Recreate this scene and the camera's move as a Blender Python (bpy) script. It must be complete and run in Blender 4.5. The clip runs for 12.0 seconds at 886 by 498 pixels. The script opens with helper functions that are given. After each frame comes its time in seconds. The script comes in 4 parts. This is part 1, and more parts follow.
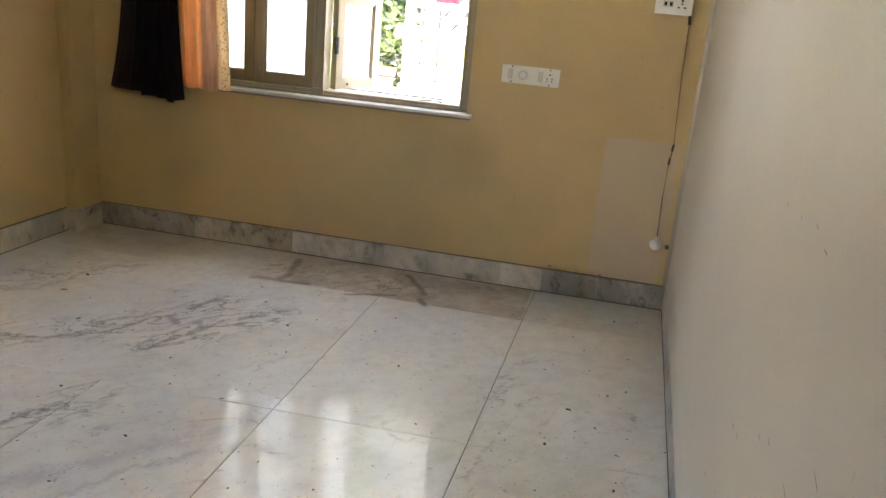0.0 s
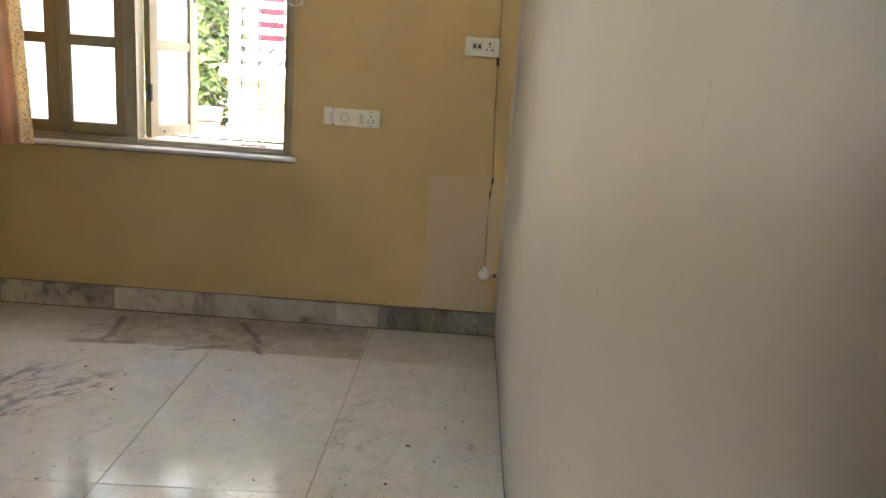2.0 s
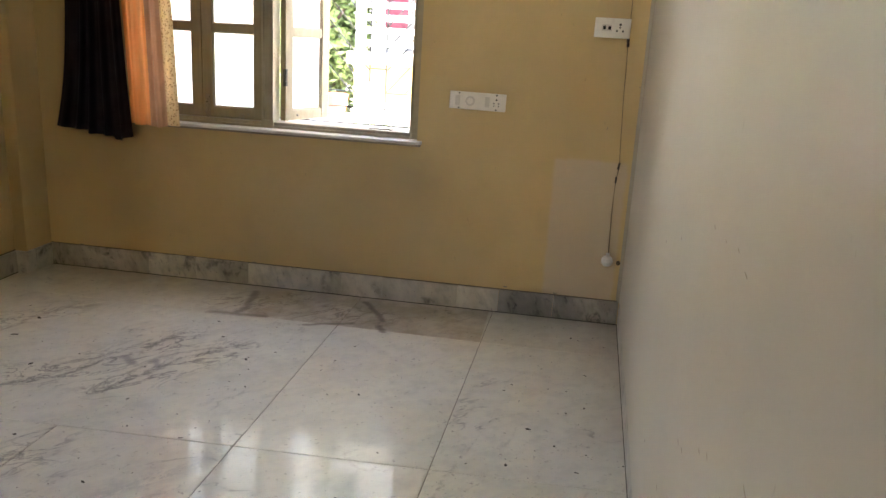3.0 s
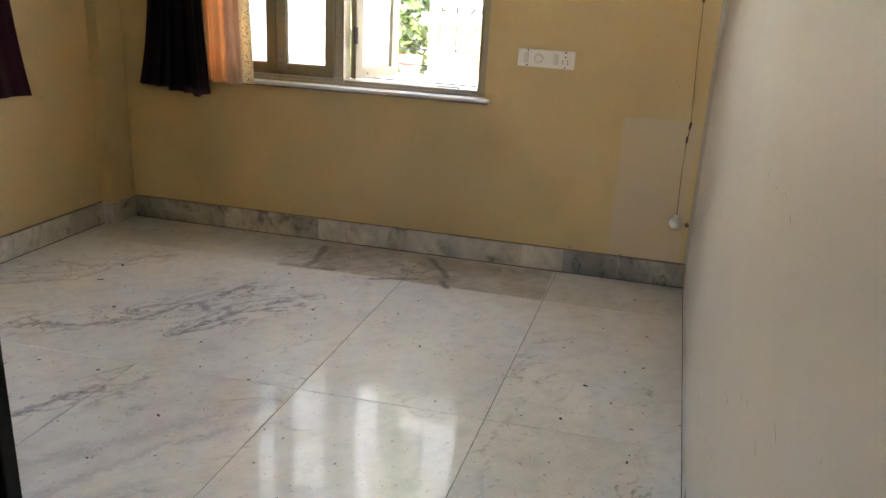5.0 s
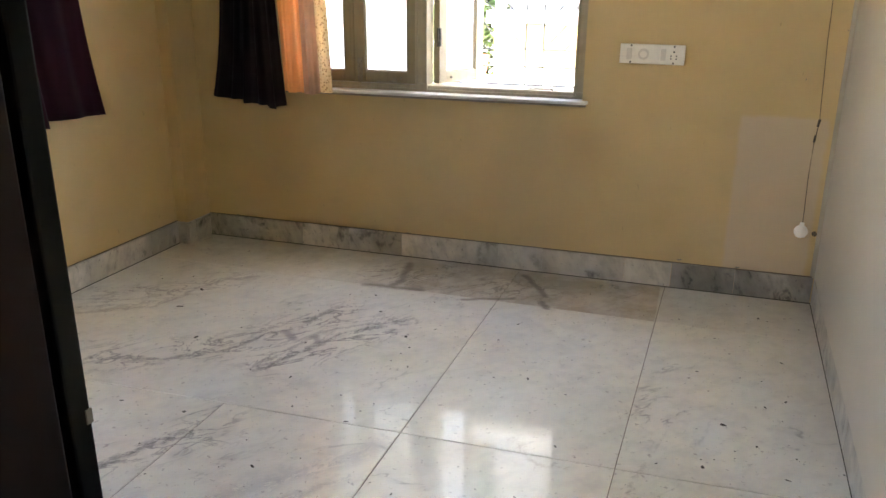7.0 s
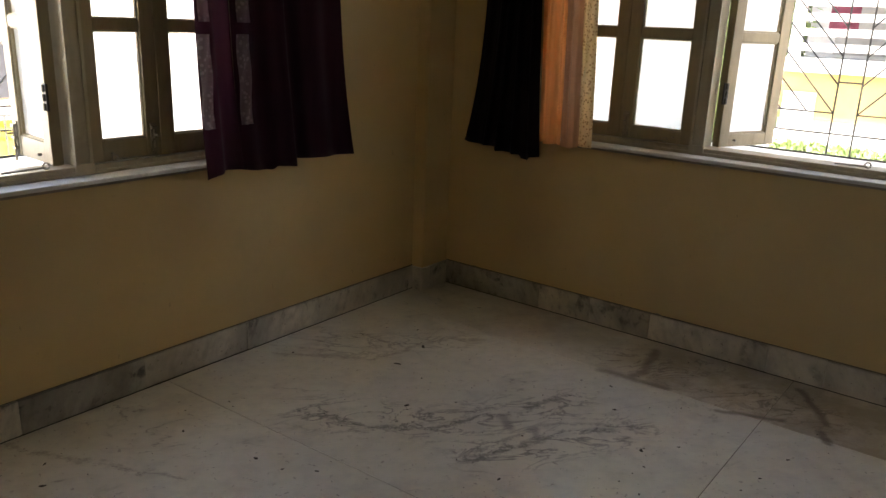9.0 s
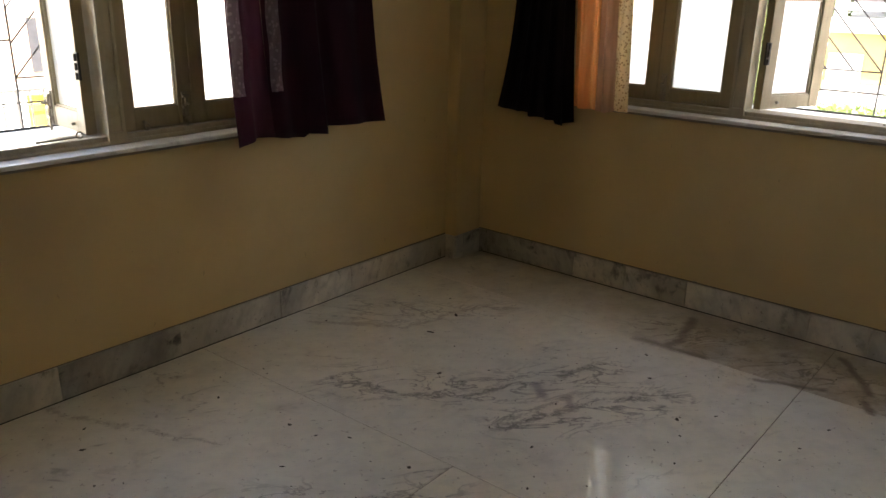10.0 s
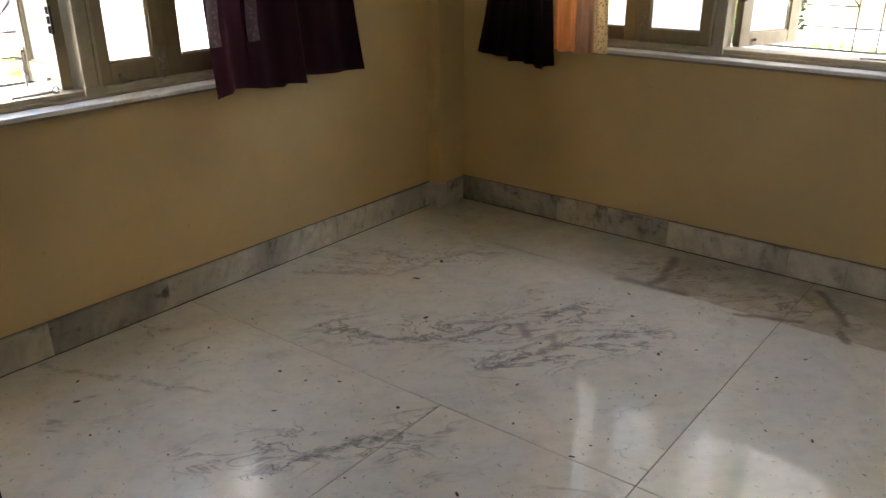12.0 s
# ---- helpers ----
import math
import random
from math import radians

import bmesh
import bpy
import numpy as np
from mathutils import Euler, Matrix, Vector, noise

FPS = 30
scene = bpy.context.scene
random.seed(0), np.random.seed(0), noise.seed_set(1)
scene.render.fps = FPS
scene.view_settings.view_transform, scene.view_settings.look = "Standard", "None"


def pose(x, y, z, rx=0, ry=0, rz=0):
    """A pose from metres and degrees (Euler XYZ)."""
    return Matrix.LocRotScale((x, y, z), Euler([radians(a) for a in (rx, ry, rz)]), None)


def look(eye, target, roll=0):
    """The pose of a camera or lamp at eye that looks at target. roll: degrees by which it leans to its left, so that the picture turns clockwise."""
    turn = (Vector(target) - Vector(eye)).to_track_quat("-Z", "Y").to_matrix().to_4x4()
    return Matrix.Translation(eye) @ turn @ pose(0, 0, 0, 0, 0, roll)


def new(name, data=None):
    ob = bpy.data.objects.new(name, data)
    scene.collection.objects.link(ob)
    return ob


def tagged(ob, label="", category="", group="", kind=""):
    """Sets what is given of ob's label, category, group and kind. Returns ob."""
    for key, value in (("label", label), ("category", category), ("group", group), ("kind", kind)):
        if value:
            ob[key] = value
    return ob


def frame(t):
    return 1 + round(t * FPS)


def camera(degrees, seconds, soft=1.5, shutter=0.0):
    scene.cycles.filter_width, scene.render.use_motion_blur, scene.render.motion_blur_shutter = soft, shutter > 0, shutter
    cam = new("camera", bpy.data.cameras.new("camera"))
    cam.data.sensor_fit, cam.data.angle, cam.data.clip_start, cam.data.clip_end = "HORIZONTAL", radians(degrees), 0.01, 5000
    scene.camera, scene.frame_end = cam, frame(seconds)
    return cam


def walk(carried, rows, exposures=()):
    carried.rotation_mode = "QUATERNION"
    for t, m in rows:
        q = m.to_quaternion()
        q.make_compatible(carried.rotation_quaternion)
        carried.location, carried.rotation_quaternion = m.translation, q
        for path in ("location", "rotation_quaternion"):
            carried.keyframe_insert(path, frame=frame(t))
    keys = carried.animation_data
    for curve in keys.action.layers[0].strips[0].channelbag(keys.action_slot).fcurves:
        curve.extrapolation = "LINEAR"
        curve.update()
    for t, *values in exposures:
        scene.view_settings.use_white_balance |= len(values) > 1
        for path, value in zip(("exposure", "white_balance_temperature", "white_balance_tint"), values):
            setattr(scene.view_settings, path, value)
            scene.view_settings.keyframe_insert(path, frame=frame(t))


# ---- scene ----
cam = camera(59.7, 12.0)
PATH = [
    (0, (-0.128, 0.214, 1.288), (-0.492, 2.091, 0.701), 5.3),
    (0.5, (-0.103, 0.219, 1.313), (-0.417, 2.125, 0.796), 3.3),
    (1, (-0.097, 0.212, 1.334), (-0.291, 2.145, 0.856), 2.9),
    (1.5, (-0.057, 0.22, 1.339), (-0.101, 2.163, 0.868), 3.8),
    (2, (-0.064, 0.2, 1.343), (-0.045, 2.142, 0.863), 4.3),
    (2.5, (-0.077, 0.214, 1.337), (-0.174, 2.149, 0.84), 3.8),
    (3, (-0.097, 0.191, 1.325), (-0.37, 2.1, 0.794), 3.5),
    (3.5, (-0.089, 0.185, 1.3), (-0.469, 2.064, 0.729), 3.5),
    (5.3, (-0.041, 0.16, 1.297), (-0.504, 1.998, 0.66), 2.9),
    (5.5, (-0.053, 0.162, 1.29), (-0.532, 1.993, 0.642), 2.7),
    (6, (-0.070, 0.170, 1.267), (-0.614, 1.970, 0.584), 1.9),
    (6.5, (-0.168, 0.284, 1.259), (-0.733, 2.073, 0.566), 0.9),
    (7, (-0.290, 0.396, 1.283), (-0.880, 2.200, 0.650), 0.5),
    (7.5, (-0.344, 0.483, 1.282), (-1.050, 2.272, 0.732), 0.9),
    (7.7, (-0.363, 0.543, 1.284), (-1.145, 2.308, 0.757), 1.1),
    (9.3, (-0.487, 0.801, 1.324), (-1.676, 2.295, 0.73), 1.9),
    (9.5, (-0.487, 0.806, 1.319), (-1.688, 2.283, 0.706), 1.5),
    (10, (-0.487, 0.81, 1.302), (-1.692, 2.271, 0.657), 1.2),
    (10.5, (-0.477, 0.811, 1.299), (-1.682, 2.259, 0.628), 0.8),
    (11, (-0.468, 0.811, 1.298), (-1.675, 2.251, 0.615), 0.5),
    (11.5, (-0.458, 0.805, 1.293), (-1.659, 2.237, 0.584), 0.1),
    (12, (-0.45, 0.796, 1.285), (-1.605, 2.242, 0.528), -0.2),
]
EXPOSURES = [(t, e, k, 10) for t, e, k in (
    (0.0, 5.36, 6350), (1.0, 5.12, 6500), (2.0, 5.10, 6600), (3.5, 5.23, 6450), (5.4, 5.33, 6350), (6.0, 5.52, 6200), (7.0, 5.52, 6250), (7.7, 5.38, 6350),
    (8.6, 4.40, 6600), (9.3, 3.70, 6950), (10.0, 4.08, 6900), (11.0, 4.56, 6750), (12.0, 4.72, 6600))]
walk(cam, [(t, look(eye, target, roll)) for t, eye, target, roll in PATH], EXPOSURES)

# ---------- world, sun ----------
world = bpy.data.worlds.new("sky_world")
scene.world = world
world.use_nodes = True
wn = world.node_tree
sky = wn.nodes.new("ShaderNodeTexSky")
sky.sky_type, sky.sun_disc = "NISHITA", False
SUN_EL, SUN_AZ = radians(56), radians(108)          # azimuth: clockwise from +y
sky.sun_elevation, sky.sun_rotation = SUN_EL, SUN_AZ
sky.air_density, sky.dust_density, sky.ozone_density = 1.0, 4.0, 1.0
wn.links.new(sky.outputs[0], wn.nodes["Background"].inputs[0])
wn.nodes["Background"].inputs[1].default_value = 0.10
sun_data = bpy.data.lights.new("sun", "SUN")
sun_data.energy, sun_data.angle, sun_data.color = 3.0, radians(0.6), (1.0, 0.97, 0.92)
sun_dir = Vector((math.sin(SUN_AZ) * math.cos(SUN_EL), math.cos(SUN_AZ) * math.cos(SUN_EL), math.sin(SUN_EL)))
sun = new("sun", sun_data)
sun.matrix_world = look(sun_dir * 40, (0, 0, 0))


# ---------- materials ----------
def principled(name, rgb, rough=0.5, metal=0.0, spec=0.5):
    m = bpy.data.materials.new(name)
    m.use_nodes = True
    b = m.node_tree.nodes["Principled BSDF"]
    b.inputs["Base Color"].default_value = (*rgb, 1)
    b.inputs["Roughness"].default_value = rough
    b.inputs["Metallic"].default_value = metal
    b.inputs["Specular IOR Level"].default_value = spec
    return m, m.node_tree.nodes, m.node_tree.links, b


def math_node(nt, op, a, b=None, clamp=False):
    n = nt.nodes.new("ShaderNodeMath")
    n.operation, n.use_clamp = op, clamp
    for i, v in enumerate((a, b)):
        if v is None:
            continue
        if isinstance(v, (int, float)):
            n.inputs[i].default_value = v
        else:
            nt.links.new(v, n.inputs[i])
    return n.outputs[0]


def vec_node(nt, op, a, b=None, scale=None):
    n = nt.nodes.new("ShaderNodeVectorMath")
    n.operation = op
    for i, v in enumerate((a, b)):
        if v is None:
            continue
        if isinstance(v, (tuple, list)):
            n.inputs[i].default_value = v
        else:
            nt.links.new(v, n.inputs[i])
    if scale is not None:
        if isinstance(scale, (int, float)):
            n.inputs["Scale"].default_value = scale
        else:
            nt.links.new(scale, n.inputs["Scale"])
    return n.outputs[1] if op in ("LENGTH", "DOT_PRODUCT", "DISTANCE") else n.outputs[0]


def smooth(nt, v, lo, hi, out0=0.0, out1=1.0):
    n = nt.nodes.new("ShaderNodeMapRange")
    n.interpolation_type = "SMOOTHSTEP"
    nt.links.new(v, n.inputs[0])
    for i, x in enumerate((lo, hi, out0, out1)):
        n.inputs[i + 1].default_value = x
    return n.outputs[0]


def mix(nt, fac, a, b, mode="MIX"):
    n = nt.nodes.new("ShaderNodeMix")
    n.data_type, n.blend_type = "RGBA", mode
    for sock, v in ((n.inputs[0], fac), (n.inputs[6], a), (n.inputs[7], b)):
        if isinstance(v, (int, float)):
            sock.default_value = v
        elif isinstance(v, (tuple, list)):
            sock.default_value = (*v[:3], 1)
        else:
            nt.links.new(v, sock)
    return n.outputs[2]


def noise_tex(nt, vec, scale, detail=4.0, rough=0.55, distort=0.0, colour=False):
    n = nt.nodes.new("ShaderNodeTexNoise")
    n.inputs["Scale"].default_value, n.inputs["Detail"].default_value = scale, detail
    n.inputs["Roughness"].default_value, n.inputs["Distortion"].default_value = rough, distort
    if vec is not None:
        nt.links.new(vec, n.inputs["Vector"])
    return n.outputs["Color" if colour else "Fac"]


def position(nt):
    return nt.nodes.new("ShaderNodeNewGeometry").outputs["Position"]


def bump(nt, b, height, strength, dist=0.002):
    n = nt.nodes.new("ShaderNodeBump")
    n.inputs["Strength"].default_value, n.inputs["Distance"].default_value = strength, dist
    nt.links.new(height, n.inputs["Height"])
    nt.links.new(n.outputs[0], b.inputs["Normal"])


def scaled(rgb, k):
    return tuple(c * k for c in rgb)


def paint(name, rgb, patch=None, rough=0.42, smudges=(), relief=0.25, cloudy=0.25):
    """Old distempered plaster: cloudy tone, small scuffs, soft relief; optional repainted patch and hand smudges."""
    m, nodes, links, b = principled(name, rgb, rough)
    nt = m.node_tree
    p = position(nt)
    big = smooth(nt, noise_tex(nt, p, 1.3, 3), 0.3, 0.7)
    col = mix(nt, big, scaled(rgb, 0.93), scaled(rgb, 1.04))
    mid = smooth(nt, noise_tex(nt, p, 7, 5, 0.6), 0.45, 0.75)
    col = mix(nt, math_node(nt, "MULTIPLY", mid, cloudy), col, scaled(rgb, 0.8))
    specks = smooth(nt, noise_tex(nt, vec_node(nt, "MULTIPLY", p, (1, 1, 0.45)), 42, 2), 0.725, 0.78)
    col = mix(nt, math_node(nt, "MULTIPLY", specks, 0.35), col, scaled(rgb, 0.45))
    warp = vec_node(nt, "ADD", p, vec_node(nt, "SCALE", noise_tex(nt, p, 9, 3, colour=True), None, 0.03))
    sep = nt.nodes.new("ShaderNodeSeparateXYZ")
    links.new(warp, sep.inputs[0])
    if patch:
        x0, x1, z0, z1, tint = patch
        e = 0.012
        f = smooth(nt, sep.outputs[0], x0 + 0.015 - e, x0 + 0.015 + e)
        f = math_node(nt, "MULTIPLY", f, smooth(nt, sep.outputs[0], x1 - e, x1 + e, 1, 0))
        f = math_node(nt, "MULTIPLY", f, smooth(nt, sep.outputs[2], z1 + 0.015 - e, z1 + 0.015 + e, 1, 0))
        f = math_node(nt, "MULTIPLY", f, smooth(nt, sep.outputs[2], z0 - e, z0 + e))
        col = mix(nt, math_node(nt, "MULTIPLY", f, 0.85), col, tint)
    for c, r, k in smudges:
        d = vec_node(nt, "LENGTH", vec_node(nt, "MULTIPLY", vec_node(nt, "SUBTRACT", warp, c), (1, 1, 0.8)))
        f = smooth(nt, d, 0.0, r, 1, 0)
        col = mix(nt, math_node(nt, "MULTIPLY", f, k), col, scaled((rgb[0] * 0.9, rgb[1] * 0.85, rgb[2]), 0.55))
    links.new(col, b.inputs["Base Color"])
    if relief:
        links.new(smooth(nt, noise_tex(nt, p, 5, 4), 0.3, 0.7, rough - 0.06, rough + 0.12), b.inputs["Roughness"])
    if not relief:
        return m
    h = math_node(nt, "ADD", noise_tex(nt, p, 14, 5, 0.6), math_node(nt, "MULTIPLY", noise_tex(nt, p, 160, 2), 0.15))
    bump(nt, b, h, relief, 0.004)
    return m


YELLOW = (0.570, 0.420, 0.203)
CREAM = (0.46, 0.412, 0.322)
M_wall = paint("yellow_plaster", YELLOW)
M_wall_n = paint("yellow_plaster_window_wall", YELLOW, patch=(-0.115, 0.24, 0.10, 0.80, (0.56, 0.445, 0.305)),
                 smudges=(((-0.72, 3.885, 0.64), 0.20, 0.30), ((-2.30, 3.885, 0.55), 0.28, 0.24), ((-2.34, 3.885, 0.32), 0.22, 0.18), ((-1.0, 3.885, 0.66), 0.18, 0.10)))
M_wall_e = paint("cream_plaster", scaled(CREAM, 0.81), rough=0.38, relief=0.0, cloudy=0.06)
M_wall_w = paint("yellow_plaster_west", YELLOW, smudges=(((-2.85, 1.70, 0.60), 0.32, 0.40), ((-2.85, 2.40, 0.66), 0.26, 0.35), ((-2.85, 1.25, 0.45), 0.3, 0.3)))
M_ceiling = paint("white_ceiling_paint", (0.46, 0.445, 0.41), rough=0.7)


def segment_mask(nt, p, a, b, w, soft):
    """Soft mask round the stretch from a to b."""
    ax, ay, bx, by = *a, *b
    l2 = (bx - ax) ** 2 + (by - ay) ** 2
    pa = vec_node(nt, "SUBTRACT", p, (ax, ay, 0))
    t = math_node(nt, "DIVIDE", vec_node(nt, "DOT_PRODUCT", pa, (bx - ax, by - ay, 0)), l2, True)
    d = vec_node(nt, "DISTANCE", pa, vec_node(nt, "SCALE", (bx - ax, by - ay, 0), None, t))
    return smooth(nt, d, w * 0.2, w + soft, 1, 0)


BROWN, PURPLE = (0.12, 0.085, 0.06), (0.17, 0.13, 0.18)
SOLID = (BROWN, PURPLE)                       # stains that cover fully


def marble(name, base, vein, grey, strips=(), rough=0.1, offset=True, tint=None, vein_k=0.6, polish=0.0, vscale=2.6, vwidth=0.012, cloud_k=0.8, fibre_k=0.45, grain=((0, 0, radians(-49)), (0.45, 1.0, 1.0))):
    m, nodes, links, b = principled(name, base, rough)
    nt = m.node_tree
    p0 = position(nt)
    p = p0
    info = nt.nodes.new("ShaderNodeObjectInfo").outputs["Random"]
    if offset:
        comb = nt.nodes.new("ShaderNodeCombineXYZ")
        for i, k in enumerate((37.0, 91.0, 53.0)):
            links.new(math_node(nt, "MULTIPLY", info, k), comb.inputs[i])
        p = vec_node(nt, "ADD", p0, comb.outputs[0])
    # grain runs slantwise: turn the long way of the grain to x, then draw it out
    turn = nt.nodes.new("ShaderNodeMapping")
    turn.inputs["Rotation"].default_value = grain[0]
    links.new(p, turn.inputs[0])
    g = vec_node(nt, "MULTIPLY", turn.outputs[0], grain[1])
    cloud = smooth(nt, noise_tex(nt, g, 3.0, 3, 0.5, 0.4), 0.30, 0.72)
    col = mix(nt, math_node(nt, "MULTIPLY", cloud, cloud_k), base, grey)
    warm = smooth(nt, noise_tex(nt, p, 3.7, 4, 0.55), 0.40, 0.75)
    col = mix(nt, math_node(nt, "MULTIPLY", warm, 0.35), col, (base[0] * 0.90, base[1] * 0.86, base[2] * 0.74))
    mottle = smooth(nt, noise_tex(nt, p, 13, 4, 0.6), 0.42, 0.72)
    col = mix(nt, math_node(nt, "MULTIPLY", mottle, 0.38), col, scaled(grey, 0.80))
    fibre = smooth(nt, noise_tex(nt, g, 26, 5, 0.62), 0.42, 0.72)
    col = mix(nt, math_node(nt, "MULTIPLY", fibre, fibre_k), col, scaled(grey, 0.74))
    # ridged noise gives thin veins
    r = noise_tex(nt, g, vscale, 5, 0.55, 0.7)
    ridge = math_node(nt, "ABSOLUTE", math_node(nt, "SUBTRACT", r, 0.5))
    vm = smooth(nt, ridge, 0.0, vwidth, 1, 0)
    gate = smooth(nt, noise_tex(nt, p, vscale * 0.8, 2), 0.47, 0.68)
    broken = smooth(nt, noise_tex(nt, p, 30, 3), 0.35, 0.60)
    vm = math_node(nt, "MULTIPLY", math_node(nt, "MULTIPLY", math_node(nt, "MULTIPLY", vm, gate), broken), vein_k)
    col = mix(nt, vm, col, vein)
    smoke = smooth(nt, ridge, 0.0, vwidth * 5, 1, 0)
    col = mix(nt, math_node(nt, "MULTIPLY", math_node(nt, "MULTIPLY", smoke, gate), vein_k * 0.22), col, scaled(grey, 0.55))
    dash = smooth(nt, noise_tex(nt, vec_node(nt, "MULTIPLY", g, (1.7, 1, 1)), 44, 4, 0.6), 0.65, 0.72)
    col = mix(nt, math_node(nt, "MULTIPLY", dash, 0.42), col, (vein[0] * 1.7, vein[1] * 1.55, vein[2] * 1.4))
    fleck = smooth(nt, noise_tex(nt, p, 55, 3, 0.55, 0.3), 0.655, 0.715)
    col = mix(nt, math_node(nt, "MULTIPLY", fleck, 0.6), col, (vein[0] * 2.2, vein[1] * 2.0, vein[2] * 1.8))
    if strips:
        flat = vec_node(nt, "MULTIPLY", p0, (1, 1, 0))
        wv = vec_node(nt, "SUBTRACT", noise_tex(nt, flat, 7.0, 8, 0.78, colour=True), (0.5, 0.5, 0.5))
        warp = vec_node(nt, "MULTIPLY", vec_node(nt, "ADD", flat, vec_node(nt, "SCALE", wv, None, 0.16)), (1, 1, 0))
        calm = vec_node(nt, "MULTIPLY", vec_node(nt, "ADD", flat, vec_node(nt, "SCALE", wv, None, 0.06)), (1, 1, 0))
        frag = smooth(nt, noise_tex(nt, g, 30, 5, 0.65), 0.40, 0.56)
        frag = math_node(nt, "MULTIPLY", frag, smooth(nt, noise_tex(nt, flat, 38, 4, 0.6), 0.28, 0.46))
        hn = noise_tex(nt, g, 11, 5, 0.6, 0.8)
        hair = smooth(nt, math_node(nt, "ABSOLUTE", math_node(nt, "SUBTRACT", hn, 0.5)), 0.0, 0.035, 1, 0)
        fine = noise_tex(nt, g, 21, 6, 0.62, 1.2)
        thread = smooth(nt, math_node(nt, "ABSOLUTE", math_node(nt, "SUBTRACT", fine, 0.5)), 0.0, 0.045, 1, 0)
        frag = math_node(nt, "MAXIMUM", math_node(nt, "MULTIPLY", frag, 0.65), thread)
        for colour, k, w, soft, line in strips:
            f = None
            for a, c in zip(line, line[1:]):
                near = segment_mask(nt, calm if colour in SOLID else warp, a, c, w, soft * 0.7)
                f = near if f is None else math_node(nt, "MAXIMUM", f, near)
            if colour not in SOLID:
                f = math_node(nt, "MULTIPLY", f, hair if w >= 0.03 else frag)
            f = math_node(nt, "MULTIPLY", f, k)
            col = mix(nt, f, col, colour)
    if tint:
        sep = nt.nodes.new("ShaderNodeSeparateXYZ")
        links.new(vec_node(nt, "ADD", p0, vec_node(nt, "SCALE", noise_tex(nt, p0, 4, 4, colour=True), None, 0.2)), sep.inputs[0])
        raw = nt.nodes.new("ShaderNodeSeparateXYZ")
        links.new(p0, raw.inputs[0])
        # the browner stone of the last row, and a stain that fades out beside it
        f = math_node(nt, "MULTIPLY", smooth(nt, raw.outputs[1], 3.448, 3.453), smooth(nt, sep.outputs[0], -1.75, -1.35))
        f = math_node(nt, "MULTIPLY", f, smooth(nt, raw.outputs[0], -0.372, -0.366, 1.0, 0.32))
        side = math_node(nt, "MULTIPLY", smooth(nt, sep.outputs[1], 3.35, 3.85), smooth(nt, sep.outputs[0], -1.7, -1.3, 0.55, 0.0))
        f = math_node(nt, "MAXIMUM", f, side)
        patchy = smooth(nt, noise_tex(nt, p0, 6, 5, 0.65), 0.35, 0.62, 0.45, 1.0)
        col = mix(nt, math_node(nt, "MULTIPLY", math_node(nt, "MULTIPLY", f, patchy), 0.78), col, tint, "MULTIPLY")
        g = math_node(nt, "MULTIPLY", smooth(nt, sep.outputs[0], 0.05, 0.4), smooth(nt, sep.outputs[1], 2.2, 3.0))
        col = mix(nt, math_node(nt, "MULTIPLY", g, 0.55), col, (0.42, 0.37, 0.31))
    # slab-to-slab tone
    tone = math_node(nt, "ADD", math_node(nt, "MULTIPLY", info, 0.04), 0.97)
    val = nt.nodes.new("ShaderNodeHueSaturation")
    links.new(tone, val.inputs["Value"])
    links.new(col, val.inputs["Color"])
    links.new(val.outputs[0], b.inputs["Base Color"])
    wear = noise_tex(nt, p0, 5, 5, 0.65)
    if polish:
        links.new(smooth(nt, wear, 0.3, 0.75, 0.28, 0.40), b.inputs["Roughness"])
        b.inputs["Specular IOR Level"].default_value = 0.9
        b.inputs["Coat Weight"].default_value = polish
        b.inputs["Coat Roughness"].default_value = rough
        b.inputs["Coat IOR"].default_value = 1.65
    else:
        links.new(smooth(nt, wear, 0.3, 0.75, rough, rough * 1.5), b.inputs["Roughness"])
    bump(nt, b, noise_tex(nt, p0, 9, 3), 0.05, 0.003)
    return m


